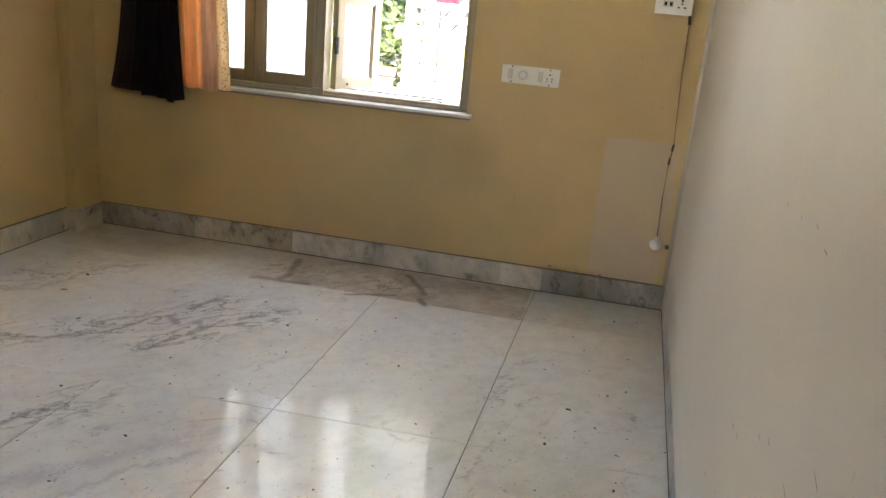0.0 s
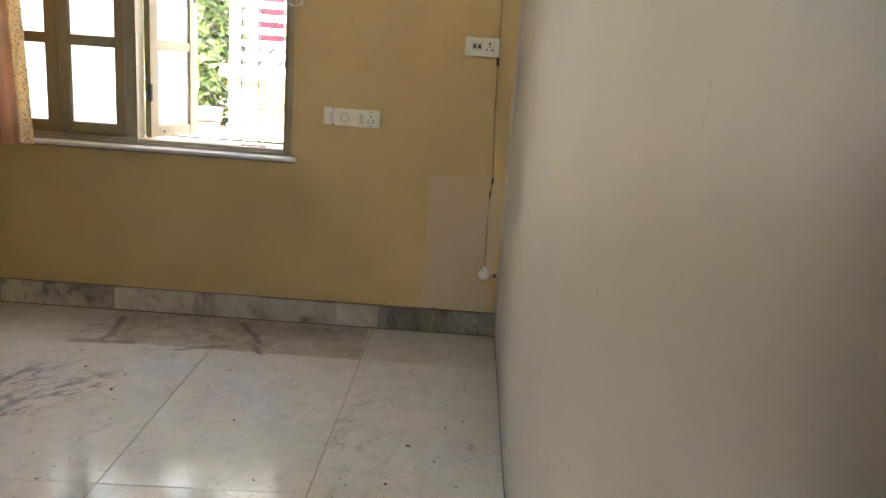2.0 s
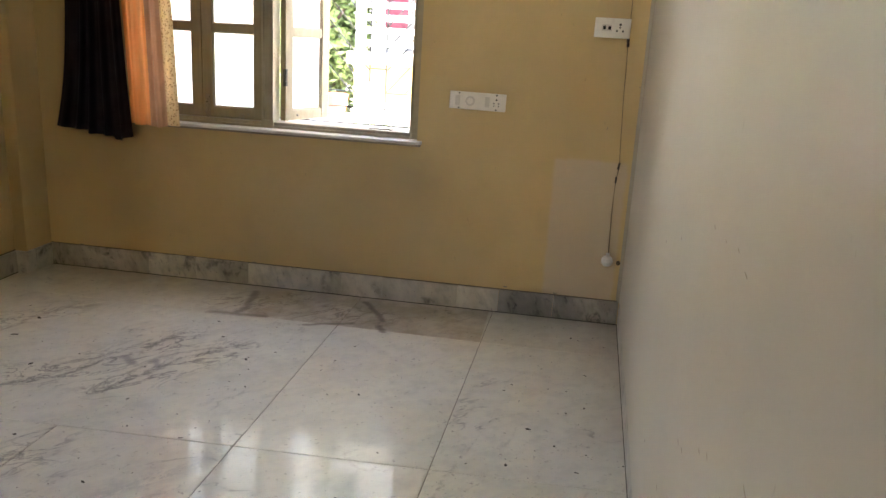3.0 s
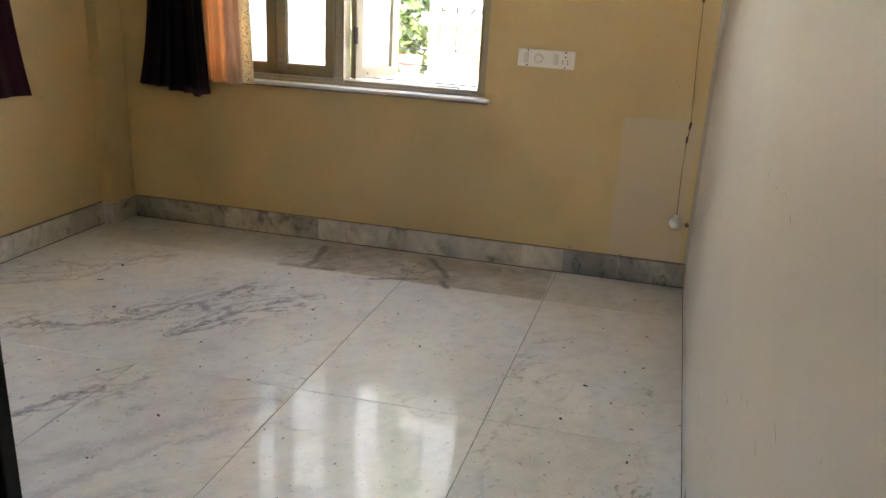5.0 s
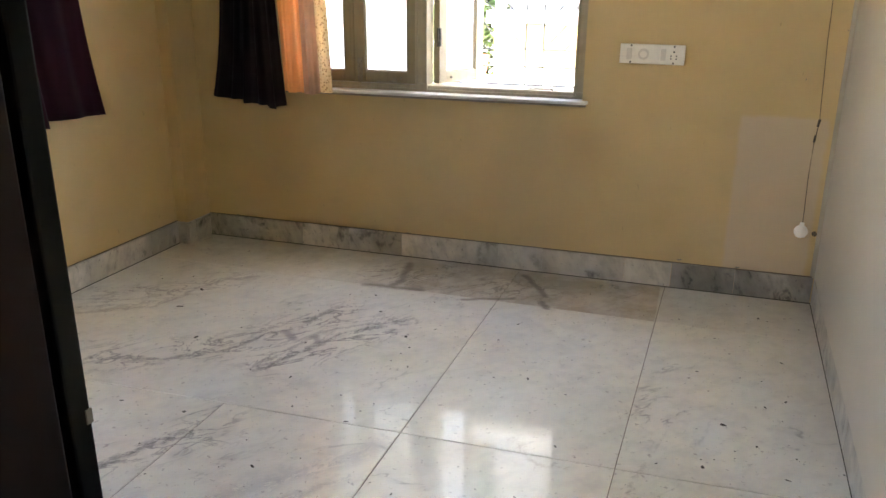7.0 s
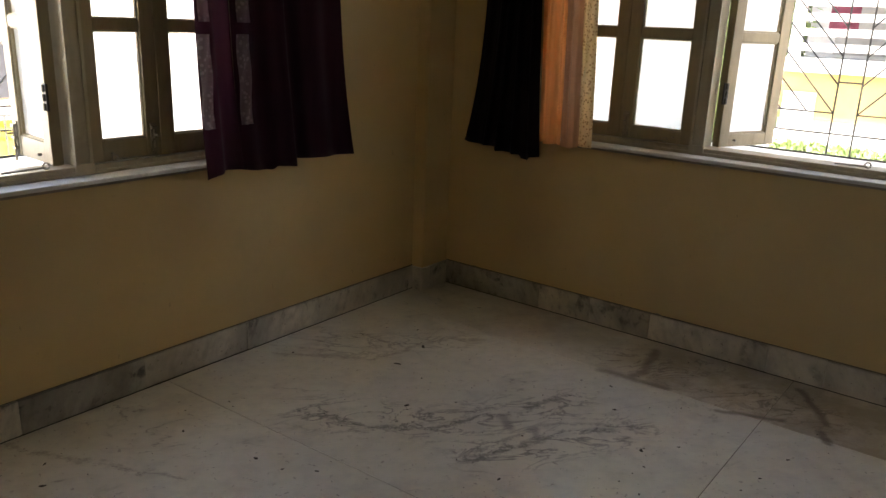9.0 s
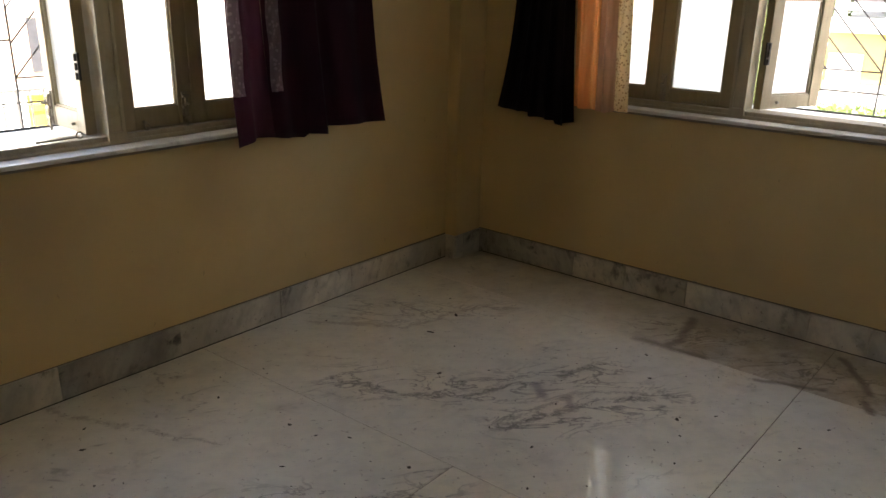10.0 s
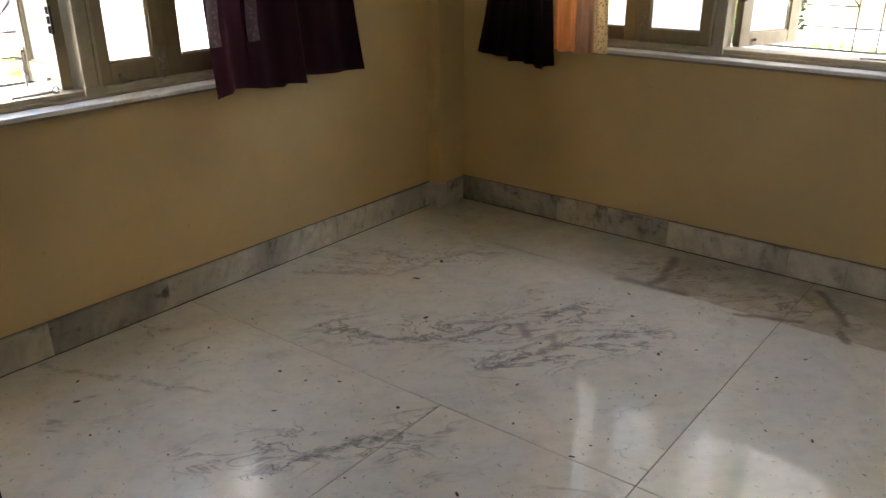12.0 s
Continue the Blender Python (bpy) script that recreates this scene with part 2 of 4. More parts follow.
VEIN = (0.12, 0.112, 0.112)
STRIPS = [
    ((0.18, 0.165, 0.16), 0.75, 0.04, 0.18, [(-2.00, 1.72), (-1.60, 2.16)]),
    ((0.20, 0.165, 0.135), 0.8, 0.06, 0.20, [(-1.65, 3.60), (-0.90, 3.62)]),
    ((0.22, 0.20, 0.18), 0.7, 0.05, 0.20, [(-2.60, 2.90), (-2.25, 3.30)]),
    ((0.15, 0.14, 0.14), 0.85, 0.05, 0.20, [(-2.25, 2.46), (-1.90, 2.66), (-1.62, 3.10)]),
    ((0.15, 0.14, 0.14), 0.85, 0.05, 0.16, [(-1.66, 2.60), (-1.36, 3.08)]),
    (VEIN, 0.95, 0.008, 0.018, [(-2.30, 2.42), (-2.04, 2.51), (-1.88, 2.63), (-1.80, 2.80), (-1.74, 2.88), (-1.66, 3.16)]),
    (VEIN, 0.60, 0.004, 0.012, [(-2.12, 2.40), (-1.98, 2.55), (-1.86, 2.72), (-1.80, 2.92), (-1.74, 3.04)]),
    (VEIN, 1.0, 0.010, 0.018, [(-1.68, 2.54), (-1.60, 2.73), (-1.56, 2.85), (-1.42, 3.03)]),
    (VEIN, 0.70, 0.005, 0.012, [(-1.70, 2.52), (-1.65, 2.76), (-1.62, 2.88), (-1.50, 3.02), (-1.38, 3.08)]),
    (PURPLE, 0.6, 0.016, 0.016, [(-1.75, 2.87), (-1.69, 2.81)]),
    (PURPLE, 0.5, 0.012, 0.014, [(-1.62, 2.86), (-1.58, 2.82)]),
    (VEIN, 1.0, 0.010, 0.022, [(-1.86, 1.72), (-1.74, 2.0), (-1.66, 2.10)]),
    (BROWN, 0.72, 0.014, 0.030, [(-1.57, 3.78), (-1.52, 3.56), (-1.54, 3.48)]),
    (BROWN, 0.60, 0.012, 0.030, [(-1.66, 3.44), (-1.40, 3.46)]),
    (BROWN, 0.78, 0.020, 0.010, [(-0.99, 3.80), (-0.90, 3.66), (-0.85, 3.57)]),
    (BROWN, 0.78, 0.020, 0.010, [(-0.85, 3.50), (-0.82, 3.44)]),
    (BROWN, 0.7, 0.008, 0.02, [(-1.18, 3.42), (-0.98, 3.50)]),
    ((0.30, 0.26, 0.22), 0.8, 0.006, 0.022, [(-2.75, 2.68), (-2.41, 2.90), (-2.29, 3.36)]),
    ((0.28, 0.25, 0.22), 0.8, 0.006, 0.022, [(-2.82, 1.66), (-2.62, 1.75), (-2.25, 1.92)]),
    ((0.36, 0.36, 0.37), 0.65, 0.02, 0.06, [(-1.62, 1.62), (-1.40, 1.86), (-1.16, 2.12), (-1.08, 2.26)]),
    ((0.30, 0.29, 0.31), 0.60, 0.008, 0.03, [(-1.45, 1.55), (-1.28, 1.88), (-1.10, 2.05)]),
    ((0.36, 0.36, 0.37), 0.60, 0.012, 0.05, [(-1.62, 1.20), (-1.40, 1.50), (-1.22, 1.66)]),
    ((0.38, 0.35, 0.31), 0.7, 0.004, 0.014, [(-0.34, 2.40), (-0.37, 2.16), (-0.34, 1.92)]),
    ((0.38, 0.32, 0.26), 0.7, 0.005, 0.014, [(-0.72, 2.40), (-0.66, 2.30), (-0.55, 2.30)]),
]
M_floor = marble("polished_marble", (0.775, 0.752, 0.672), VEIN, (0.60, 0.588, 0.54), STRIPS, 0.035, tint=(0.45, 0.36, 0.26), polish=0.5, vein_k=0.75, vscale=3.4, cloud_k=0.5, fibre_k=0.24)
UPRIGHT = ((radians(20), radians(24), 0), (1.0, 1.0, 0.22))
M_skirt = marble("grey_marble", (0.70, 0.65, 0.55), (0.07, 0.066, 0.06), (0.37, 0.345, 0.295), (), 0.30, vein_k=0.95, vscale=8.0, vwidth=0.06, cloud_k=1.0, grain=UPRIGHT)
M_skirt_dark = marble("dark_grey_marble", (0.50, 0.465, 0.40), (0.05, 0.048, 0.045), (0.19, 0.178, 0.155), (), 0.30, vein_k=1.0, vscale=11.0, vwidth=0.05, cloud_k=1.0, grain=UPRIGHT)
M_sill = marble("white_marble", (0.80, 0.79, 0.77), (0.42, 0.42, 0.43), (0.68, 0.67, 0.66), (), 0.29)


def plain(name, rgb, rough=0.5, metal=0.0, vary=0.12, scale=12, bump_k=0.1):
    m, nodes, links, b = principled(name, rgb, rough, metal)
    nt = m.node_tree
    p = position(nt)
    f = smooth(nt, noise_tex(nt, p, scale, 5, 0.6), 0.3, 0.7)
    links.new(mix(nt, f, scaled(rgb, 1 - vary), scaled(rgb, 1 + vary * 0.6)), b.inputs["Base Color"])
    links.new(smooth(nt, noise_tex(nt, p, scale * 2.3, 3), 0.3, 0.7, rough * 0.85, min(1, rough * 1.2)), b.inputs["Roughness"])
    if bump_k:
        bump(nt, b, noise_tex(nt, p, scale * 6, 4), bump_k, 0.002)
    return m


def wood_paint(name, rgb, rough=0.42, dirt=0.35, spec=0.5):
    """Oil paint on wood with brush streaks and grime."""
    m, nodes, links, b = principled(name, rgb, rough, spec=spec)
    nt = m.node_tree
    p = position(nt)
    streak = noise_tex(nt, vec_node(nt, "MULTIPLY", p, (60, 60, 5)), 1.0, 4)
    grime = smooth(nt, noise_tex(nt, p, 11, 6, 0.68), 0.46, 0.74)
    col = mix(nt, smooth(nt, streak, 0.3, 0.7), scaled(rgb, 0.93), scaled(rgb, 1.05))
    col = mix(nt, math_node(nt, "MULTIPLY", grime, dirt), col, scaled((rgb[0], rgb[1] * 0.92, rgb[2] * 0.8), 0.5))
    links.new(col, b.inputs["Base Color"])
    bump(nt, b, streak, 0.12, 0.002)
    return m


M_frame = wood_paint("beige_window_paint", (0.38, 0.325, 0.225))
M_sash = wood_paint("cream_sash_paint", (0.29, 0.235, 0.14), dirt=0.3)
M_door = wood_paint("dark_brown_laminate", (0.026, 0.012, 0.009), 0.5, 0.3, 0.15)
M_jamb = wood_paint("black_brown_enamel", (0.010, 0.009, 0.007), 0.5, 0.3, 0.12)
M_iron = plain("blackened_iron", (0.07, 0.065, 0.06), 0.5, 0.6)
M_brass = plain("dull_metal", (0.30, 0.26, 0.20), 0.45, 0.8)
M_grille = plain("grey_painted_iron", (0.05, 0.048, 0.045), 0.5)
M_plastic = plain("ivory_plastic", (0.78, 0.75, 0.68), 0.32, vary=0.05, bump_k=0)
M_plastic_d = plain("aged_plastic", (0.62, 0.59, 0.53), 0.35, vary=0.08, bump_k=0)
M_hole = plain("socket_black", (0.012, 0.012, 0.012), 0.6, bump_k=0)
M_cable = plain("brown_cable", (0.10, 0.075, 0.045), 0.6)
M_white = plain("white_plastic", (0.80, 0.79, 0.76), 0.35, vary=0.05, bump_k=0)
M_dirt = plain("dark_dirt", (0.055, 0.045, 0.038), 0.9)
M_grout = plain("dirty_grout", (0.21, 0.18, 0.145), 0.9)
M_grime = plain("dark_grime", (0.16, 0.13, 0.095), 0.9)
M_scuff_shade = plain("grey_scuff_shade", (0.26, 0.225, 0.18), 0.9)
M_cement = plain("bare_cement", (0.30, 0.29, 0.27), 0.85, scale=5)


def frosted(name):
    """Milky figured glass: passes light but no picture."""
    m = bpy.data.materials.new(name)
    m.use_nodes = True
    nt = m.node_tree
    nt.nodes.remove(nt.nodes["Principled BSDF"])
    out = nt.nodes["Material Output"]
    tr = nt.nodes.new("ShaderNodeBsdfTranslucent")
    tr.inputs[0].default_value = (0.90, 0.91, 0.90, 1)
    gl = nt.nodes.new("ShaderNodeBsdfGlossy")
    gl.inputs["Roughness"].default_value = 0.12
    gl.inputs[0].default_value = (0.9, 0.9, 0.9, 1)
    fr = nt.nodes.new("ShaderNodeFresnel")
    mx = nt.nodes.new("ShaderNodeMixShader")
    nt.links.new(math_node(nt, "MULTIPLY", fr.outputs[0], 0.7), mx.inputs[0])
    nt.links.new(tr.outputs[0], mx.inputs[1])
    nt.links.new(gl.outputs[0], mx.inputs[2])
    tp = nt.nodes.new("ShaderNodeBsdfTransparent")
    m2 = nt.nodes.new("ShaderNodeMixShader")
    m2.inputs[0].default_value = 0.22
    nt.links.new(mx.outputs[0], m2.inputs[1])
    nt.links.new(tp.outputs[0], m2.inputs[2])
    nt.links.new(m2.outputs[0], out.inputs[0])
    return m


M_glass = frosted("frosted_glass")


def cloth(name, rgb, through_k, weave=900, lace=None, sheen=0.2):
    m, nodes, links, b = principled(name, rgb, 0.85, spec=0.2)
    nt = m.node_tree
    p = position(nt)
    f = noise_tex(nt, vec_node(nt, "MULTIPLY", p, (1, 1, 0.15)), 26, 4)
    col = mix(nt, smooth(nt, f, 0.3, 0.7), scaled(rgb, 0.85), scaled(rgb, 1.1))
    if lace:
        v = nt.nodes.new("ShaderNodeTexVoronoi")
        v.inputs["Scale"].default_value = lace[0]
        links.new(p, v.inputs["Vector"])
        col = mix(nt, smooth(nt, v.outputs["Distance"], 0.25, 0.42, 1, 0), col, lace[1])
    links.new(col, b.inputs["Base Color"])
    b.inputs["Sheen Weight"].default_value = sheen
    bump(nt, b, noise_tex(nt, p, weave, 1), 0.15, 0.001)
    out = nodes["Material Output"]
    tr = nodes.new("ShaderNodeBsdfTranslucent")
    links.new(col, tr.inputs[0])
    mx = nodes.new("ShaderNodeMixShader")
    mx.inputs[0].default_value = through_k
    links.new(b.outputs[0], mx.inputs[1])
    links.new(tr.outputs[0], mx.inputs[2])
    links.new(mx.outputs[0], out.inputs[0])
    return m


M_purple = cloth("plum_cloth", (0.040, 0.0065, 0.017), 0.14, sheen=0.06)
M_plum_sheer = cloth("sheer_plum_cloth", (0.066, 0.019, 0.034), 0.36, sheen=0.06)
M_black = cloth("black_plum_cloth", (0.022, 0.012, 0.014), 0.04, sheen=0.04)
M_orange = cloth("orange_cloth", (0.90, 0.48, 0.18), 0.58)
M_peach = cloth("peach_cloth", (0.62, 0.38, 0.24), 0.38)
M_border = cloth("dotted_border_cloth", (0.88, 0.70, 0.40), 0.55, lace=(80, (0.50, 0.31, 0.15)))
M_lace = cloth("grey_lace", (0.34, 0.26, 0.29), 0.60, lace=(60, (0.48, 0.39, 0.42)))


# ---------- mesh helpers ----------
def mesh_of(name, bm, mats, smooth_shade=False):
    me = bpy.data.meshes.new(name)
    bm.normal_update()
    bm.to_mesh(me)
    bm.free()
    for mt in (mats if isinstance(mats, (list, tuple)) else [mats]):
        me.materials.append(mt)
    if smooth_shade:
        me.polygons.foreach_set("use_smooth", [True] * len(me.polygons))
    return me


def part(name, bm, material, parent=None, label="", smooth_shade=False):
    ob = new(name, mesh_of(name, bm, material, smooth_shade))
    if parent is not None:
        ob.parent = parent
    return tagged(ob, label)


def box(x0, x1, y0, y1, z0, z1, bevel=0.0, bm=None):
    own = bmesh.new()
    bmesh.ops.create_cube(own, size=1.0)
    bmesh.ops.scale(own, vec=(x1 - x0, y1 - y0, z1 - z0), verts=own.verts)
    bmesh.ops.translate(own, vec=((x0 + x1) / 2, (y0 + y1) / 2, (z0 + z1) / 2), verts=own.verts)
    if bevel:
        bmesh.ops.bevel(own, geom=own.edges[:], offset=bevel, segments=2, affect="EDGES", profile=0.6)
    if bm is None:
        return own
    return join(bm, own)


def join(bm, other):
    tmp = bpy.data.meshes.new("tmp")
    other.to_mesh(tmp)
    other.free()
    bm.from_mesh(tmp)
    bpy.data.meshes.remove(tmp)
    return bm


def rod(a, b, r, bm=None, seg=10):
    a, b = Vector(a), Vector(b)
    own = bmesh.new()
    bmesh.ops.create_cone(own, cap_ends=True, segments=seg, radius1=r, radius2=r, depth=(b - a).length)
    bmesh.ops.transform(own, matrix=Matrix.Translation((a + b) / 2) @ (b - a).to_track_quat("Z", "Y").to_matrix().to_4x4(), verts=own.verts)
    return own if bm is None else join(bm, own)


def tube(points, r, seg=8, bm=None):
    """A bent round bar through the points."""
    own = bmesh.new()
    pts = [Vector(p) for p in points]
    rings = []
    for i, p in enumerate(pts):
        d = (pts[min(i + 1, len(pts) - 1)] - pts[max(i - 1, 0)]).normalized()
        q = d.to_track_quat("Z", "Y")
        rings.append([own.verts.new(p + q @ Vector((r * math.cos(2 * math.pi * k / seg), r * math.sin(2 * math.pi * k / seg), 0))) for k in range(seg)])
    for a, b in zip(rings, rings[1:]):
        for k in range(seg):
            own.faces.new((a[k], a[(k + 1) % seg], b[(k + 1) % seg], b[k]))
    own.faces.new(rings[0][::-1]), own.faces.new(rings[-1])
    return own if bm is None else join(bm, own)


def moved(bm, m):
    bmesh.ops.transform(bm, matrix=m, verts=bm.verts)
    return bm


def thing(name, label, category, m=None, group="", kind=""):
    ob = new(name)
    ob.empty_display_size = 0.1
    if m is not None:
        ob.matrix_world = m
    return tagged(ob, label, category, group, kind)


# ---------- the room ----------
YN, XW, YS, H = 3.885, -2.85, 0.895, 2.85     # window wall, west wall, door wall, ceiling
SLOPE = 0.0345                               # the east wall is slightly out of square


def xe(y):
    return 0.261 + SLOPE * (y - YN)


COVE = 0.018                                 # rounded corner between the window wall and the east wall


def swell(y, z):
    """Unevenness of the old plaster on the east wall, and its rounded corner."""
    wave = 0.0025 * math.sin(2.1 * y + 1.3 * z) + 0.0015 * math.sin(5.3 * y - 2.2 * z)
    d = min(max(YN - y, 0.0), COVE)
    return wave - (COVE - math.sqrt(COVE ** 2 - (COVE - d) ** 2))


def wall_panel(u0, u1, v0, v1, openings, z1=H, z0=0.0):
    """A wall along u with rectangular openings (u0, u1, z0, z1) right through it."""
    bm = bmesh.new()
    us = sorted({u0, u1, *[o[0] for o in openings], *[o[1] for o in openings]})
    zs = sorted({z0, z1, *[o[2] for o in openings], *[o[3] for o in openings]})
    grid = {}
    nu, nz = len(us) - 1, len(zs) - 1
    solid = [[not any(o[0] <= (us[i] + us[i + 1]) / 2 <= o[1] and o[2] <= (zs[j] + zs[j + 1]) / 2 <= o[3] for o in openings) for j in range(nz)] for i in range(nu)]

    def vert(i, j, k):
        if (i, j, k) not in grid:
            grid[i, j, k] = bm.verts.new((us[i], (v0, v1)[k], zs[j]))
        return grid[i, j, k]
    for i in range(nu):
        for j in range(nz):
            if not solid[i][j]:
                continue
            bm.faces.new([vert(i, j, 0), vert(i + 1, j, 0), vert(i + 1, j + 1, 0), vert(i, j + 1, 0)])
            bm.faces.new([vert(i, j, 1), vert(i, j + 1, 1), vert(i + 1, j + 1, 1), vert(i + 1, j, 1)])
            for di, dj, e in ((-1, 0, ((i, j), (i, j + 1))), (1, 0, ((i + 1, j + 1), (i + 1, j))), (0, -1, ((i + 1, j), (i, j))), (0, 1, ((i, j + 1), (i + 1, j + 1)))):
                a, c = i + di, j + dj
                if 0 <= a < nu and 0 <= c < nz and solid[a][c]:
                    continue
                (p, q), (r, s) = e
                bm.faces.new([vert(p, q, 0), vert(r, s, 0), vert(r, s, 1), vert(p, q, 1)])
    bmesh.ops.recalc_face_normals(bm, faces=bm.faces[:])
    return bm


def structure(name, bm, mat, label=""):
    return tagged(part(name, bm, mat), label, name.split("_")[0], "", "structure")


WIN_N = (-2.293, -0.785, 0.806, 2.43)
WIN_W = (1.367, 2.669, 0.771, 2.43)
structure("wall_north", wall_panel(XW, 0.45, YN, YN + 0.23, [WIN_N]), M_wall_n, "yellow painted plaster wall with a wide window")
west = structure("wall_west", wall_panel(0.6, YN + 0.23, 0.0, 0.23, [WIN_W]), M_wall_w, "yellow painted plaster wall with a wide window")
west.matrix_world = Matrix.Translation((XW, 0, 0)) @ Matrix.Rotation(radians(90), 4, "Z")

# east wall: uneven plaster that ends just above the skirting and overhangs it
SKIRT_H = 0.118
bm = bmesh.new()
wave = random.Random(12)
ny = 100
cols = []
for k in range(ny + 1):
    y = -1.75 + (YN - COVE + 1.75) * k / 90 if k <= 90 else YN - COVE * (1 - math.sin(math.pi / 20 * (k - 90)))
    ragged = SKIRT_H - 0.002 + wave.uniform(-0.0035, 0.002)
    col = []
    for z in (ragged, ragged + 0.004, 0.3, 0.5, 0.7, 0.9, 1.1, 1.3, 1.6, 2.0, H):
        col.append(bm.verts.new((xe(y) + swell(y, z) + (0.003 if z == ragged else 0.0), y, z)))
    col.append(bm.verts.new((xe(y) + 0.2, y, H)))
    col.append(bm.verts.new((xe(y) + 0.2, y, 0.0)))
    col.append(bm.verts.new((xe(y) + 0.024, y, 0.0)))
    col.append(bm.verts.new((xe(y) + 0.024, y, ragged)))
    cols.append(col)
for c0, c1 in zip(cols, cols[1:]):
    for q in range(len(c0)):
        r = (q + 1) % len(c0)
        bm.faces.new((c0[q], c0[r], c1[r], c1[q]))
bm.faces.new(cols[0][::-1]), bm.faces.new(cols[-1])
bmesh.ops.recalc_face_normals(bm, faces=bm.faces[:])
structure("wall_east", bm, M_wall_e, "cream painted plaster wall with scuffs").data.polygons.foreach_set("use_smooth", [q % 15 < 10 for q in range(ny * 15)] + [False, False])
structure("wall_south", box(XW, -0.868, 0.73, YS, 0, H), M_wall, "yellow painted plaster wall beside the doorway")
structure("wall_lintel", box(-0.868, xe(0.73) - 0.001, 0.73, YS, 2.12, H), M_wall, "plaster wall over the doorway")
structure("wall_passage_west", box(-1.35, -1.20, -1.75, 0.73, 0, H), M_wall, "plain wall of the passage")
structure("wall_passage_south", box(-1.35, 0.45, -1.90, -1.75, 0, H), M_wall, "plain wall of the passage end")
structure("ceiling", box(XW - 0.2, 0.5, -1.9, YN + 0.23, H, H + 0.12), M_ceiling, "white painted ceiling")

pil = thing("pilaster", "narrow plastered corner pilaster painted yellow", "pilaster", kind="structure")
part("shaft", box(XW - 0.01, -2.782, 3.688, YN + 0.01, 0.0, H, 0.006), M_wall, pil)

# added out of view: keeps the sun off the open north casement and ledge
structure("parapet", box(XW - 0.2, 0.5, YN + 0.03, YN + 0.23, H + 0.12, 3.95), M_cement, "unseen cement upstand added to shade the north window")

# floor slabs, bedded on cement
floor = structure("floor", box(XW - 0.1, 0.42, -1.8, YN + 0.1, -0.14, -0.021), M_cement, "polished white marble slab floor with grey veins")
XJ = [(XW - 0.02, 0.0), (-2.33, 0.0), (-1.662, 0.005), (-1.053, 0.012), (-0.412, 0.037), (0.245, 0.0345)]   # x where y = 2.2, lean
YJ = [(-1.77, 0.0), (-1.15, 0.02), (0.02, 0.034), (1.17, 0.034), (2.32, 0.034), (3.45, 0.0), (YN + 0.02, 0.0)]   # y where x = -1.05, lean


def joint(cx, ry):
    y = ry[0]
    for _ in range(3):
        x = cx[0] + cx[1] * (y - 2.2)
        y = ry[0] + ry[1] * (x + 1.05)
    return Vector((x, y, 0.0))


def slab(c0, c1, r0, r1):
    """One marble slab with eased upper edges, a hair short of its neighbours."""
    corners = [joint(c0, r0), joint(c1, r0), joint(c1, r1), joint(c0, r1)]
    mid = sum(corners, Vector()) / 4
    bm = bmesh.new()
    rings = []
    for gap, z in ((0.0013, -0.02), (0.0013, -0.0012), (0.0026, 0.0)):
        rings.append([bm.verts.new(c - Vector((math.copysign(gap, c.x - mid.x), math.copysign(gap, c.y - mid.y), -z))) for c in corners])
    bm.faces.new(rings[-1]), bm.faces.new(rings[0][::-1])
    for a, b in zip(rings, rings[1:]):
        for k in range(4):
            bm.faces.new((a[k], a[(k + 1) % 4], b[(k + 1) % 4], b[k]))
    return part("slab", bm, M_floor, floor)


part("joint_grout", box(XW - 0.05, 0.30, -1.77, YN + 0.02, -0.02, -0.0022), M_grout, floor, "dark dirty cement joints")
for r0, r1 in zip(YJ, YJ[1:]):
    cols = list(XJ)
    if r0[0] >= 2.2:
        del cols[2]
    if r0[0] > 1.1:
        del cols[1]
    for c0, c1 in zip(cols, cols[1:]):
        slab(c0, c1, r0, r1)


# skirting of marble lengths, slightly uneven
def skirt_run(parent, n_list, place, height=0.118):
    rng = random.Random(5)
    for i, (a, b, mat) in enumerate(n_list):
        out = 0.012 + rng.uniform(-0.0015, 0.0015)
        bm = box(a + 0.0008, b - 0.0008, -out, 0.004, 0.0, height + rng.uniform(-0.002, 0.002), 0.0012)
        ob = part("skirting_stone", bm, mat, parent)
        ob.matrix_basis = place
    a, b = n_list[0][0], n_list[-1][1]
    # thin dark line along the foot of the run
    part("grout_line", box(a, b, -0.0148, 0.003, 0.0, 0.0035), M_dirt, parent, "thin dark line along the skirting foot").matrix_basis = place
    part("top_joint", box(a, b, -0.0022, 0.003, height - 0.002, height + 0.0045), M_grime, parent, "dark grimy mortar line").matrix_basis = place


sk_n = thing("baseboard_north", "veined grey marble skirting along the window wall", "skirting", kind="structure")
skirt_run(sk_n, [(-2.78, -2.21, M_skirt_dark), (-2.21, -1.94, M_skirt), (-1.94, -1.65, M_skirt), (-1.65, -1.145, M_skirt), (-1.145, -0.927, M_skirt), (-0.927, -0.54, M_skirt),
                 (-0.54, -0.33, M_skirt), (-0.33, -0.057, M_skirt_dark), (-0.057, 0.262, M_skirt_dark)], pose(0, YN, 0))
sk_w = thing("baseboard_west", "veined grey marble skirting along the west wall", "skirting", kind="structure")
skirt_run(sk_w, [(0.90, 1.28, M_skirt), (1.28, 1.735, M_skirt), (1.735, 2.175, M_skirt_dark), (2.175, 2.63, M_skirt), (2.63, 3.025, M_skirt), (3.025, 3.688, M_skirt)],
          Matrix.Translation((XW, 0, 0)) @ Matrix.Rotation(radians(90), 4, "Z"))
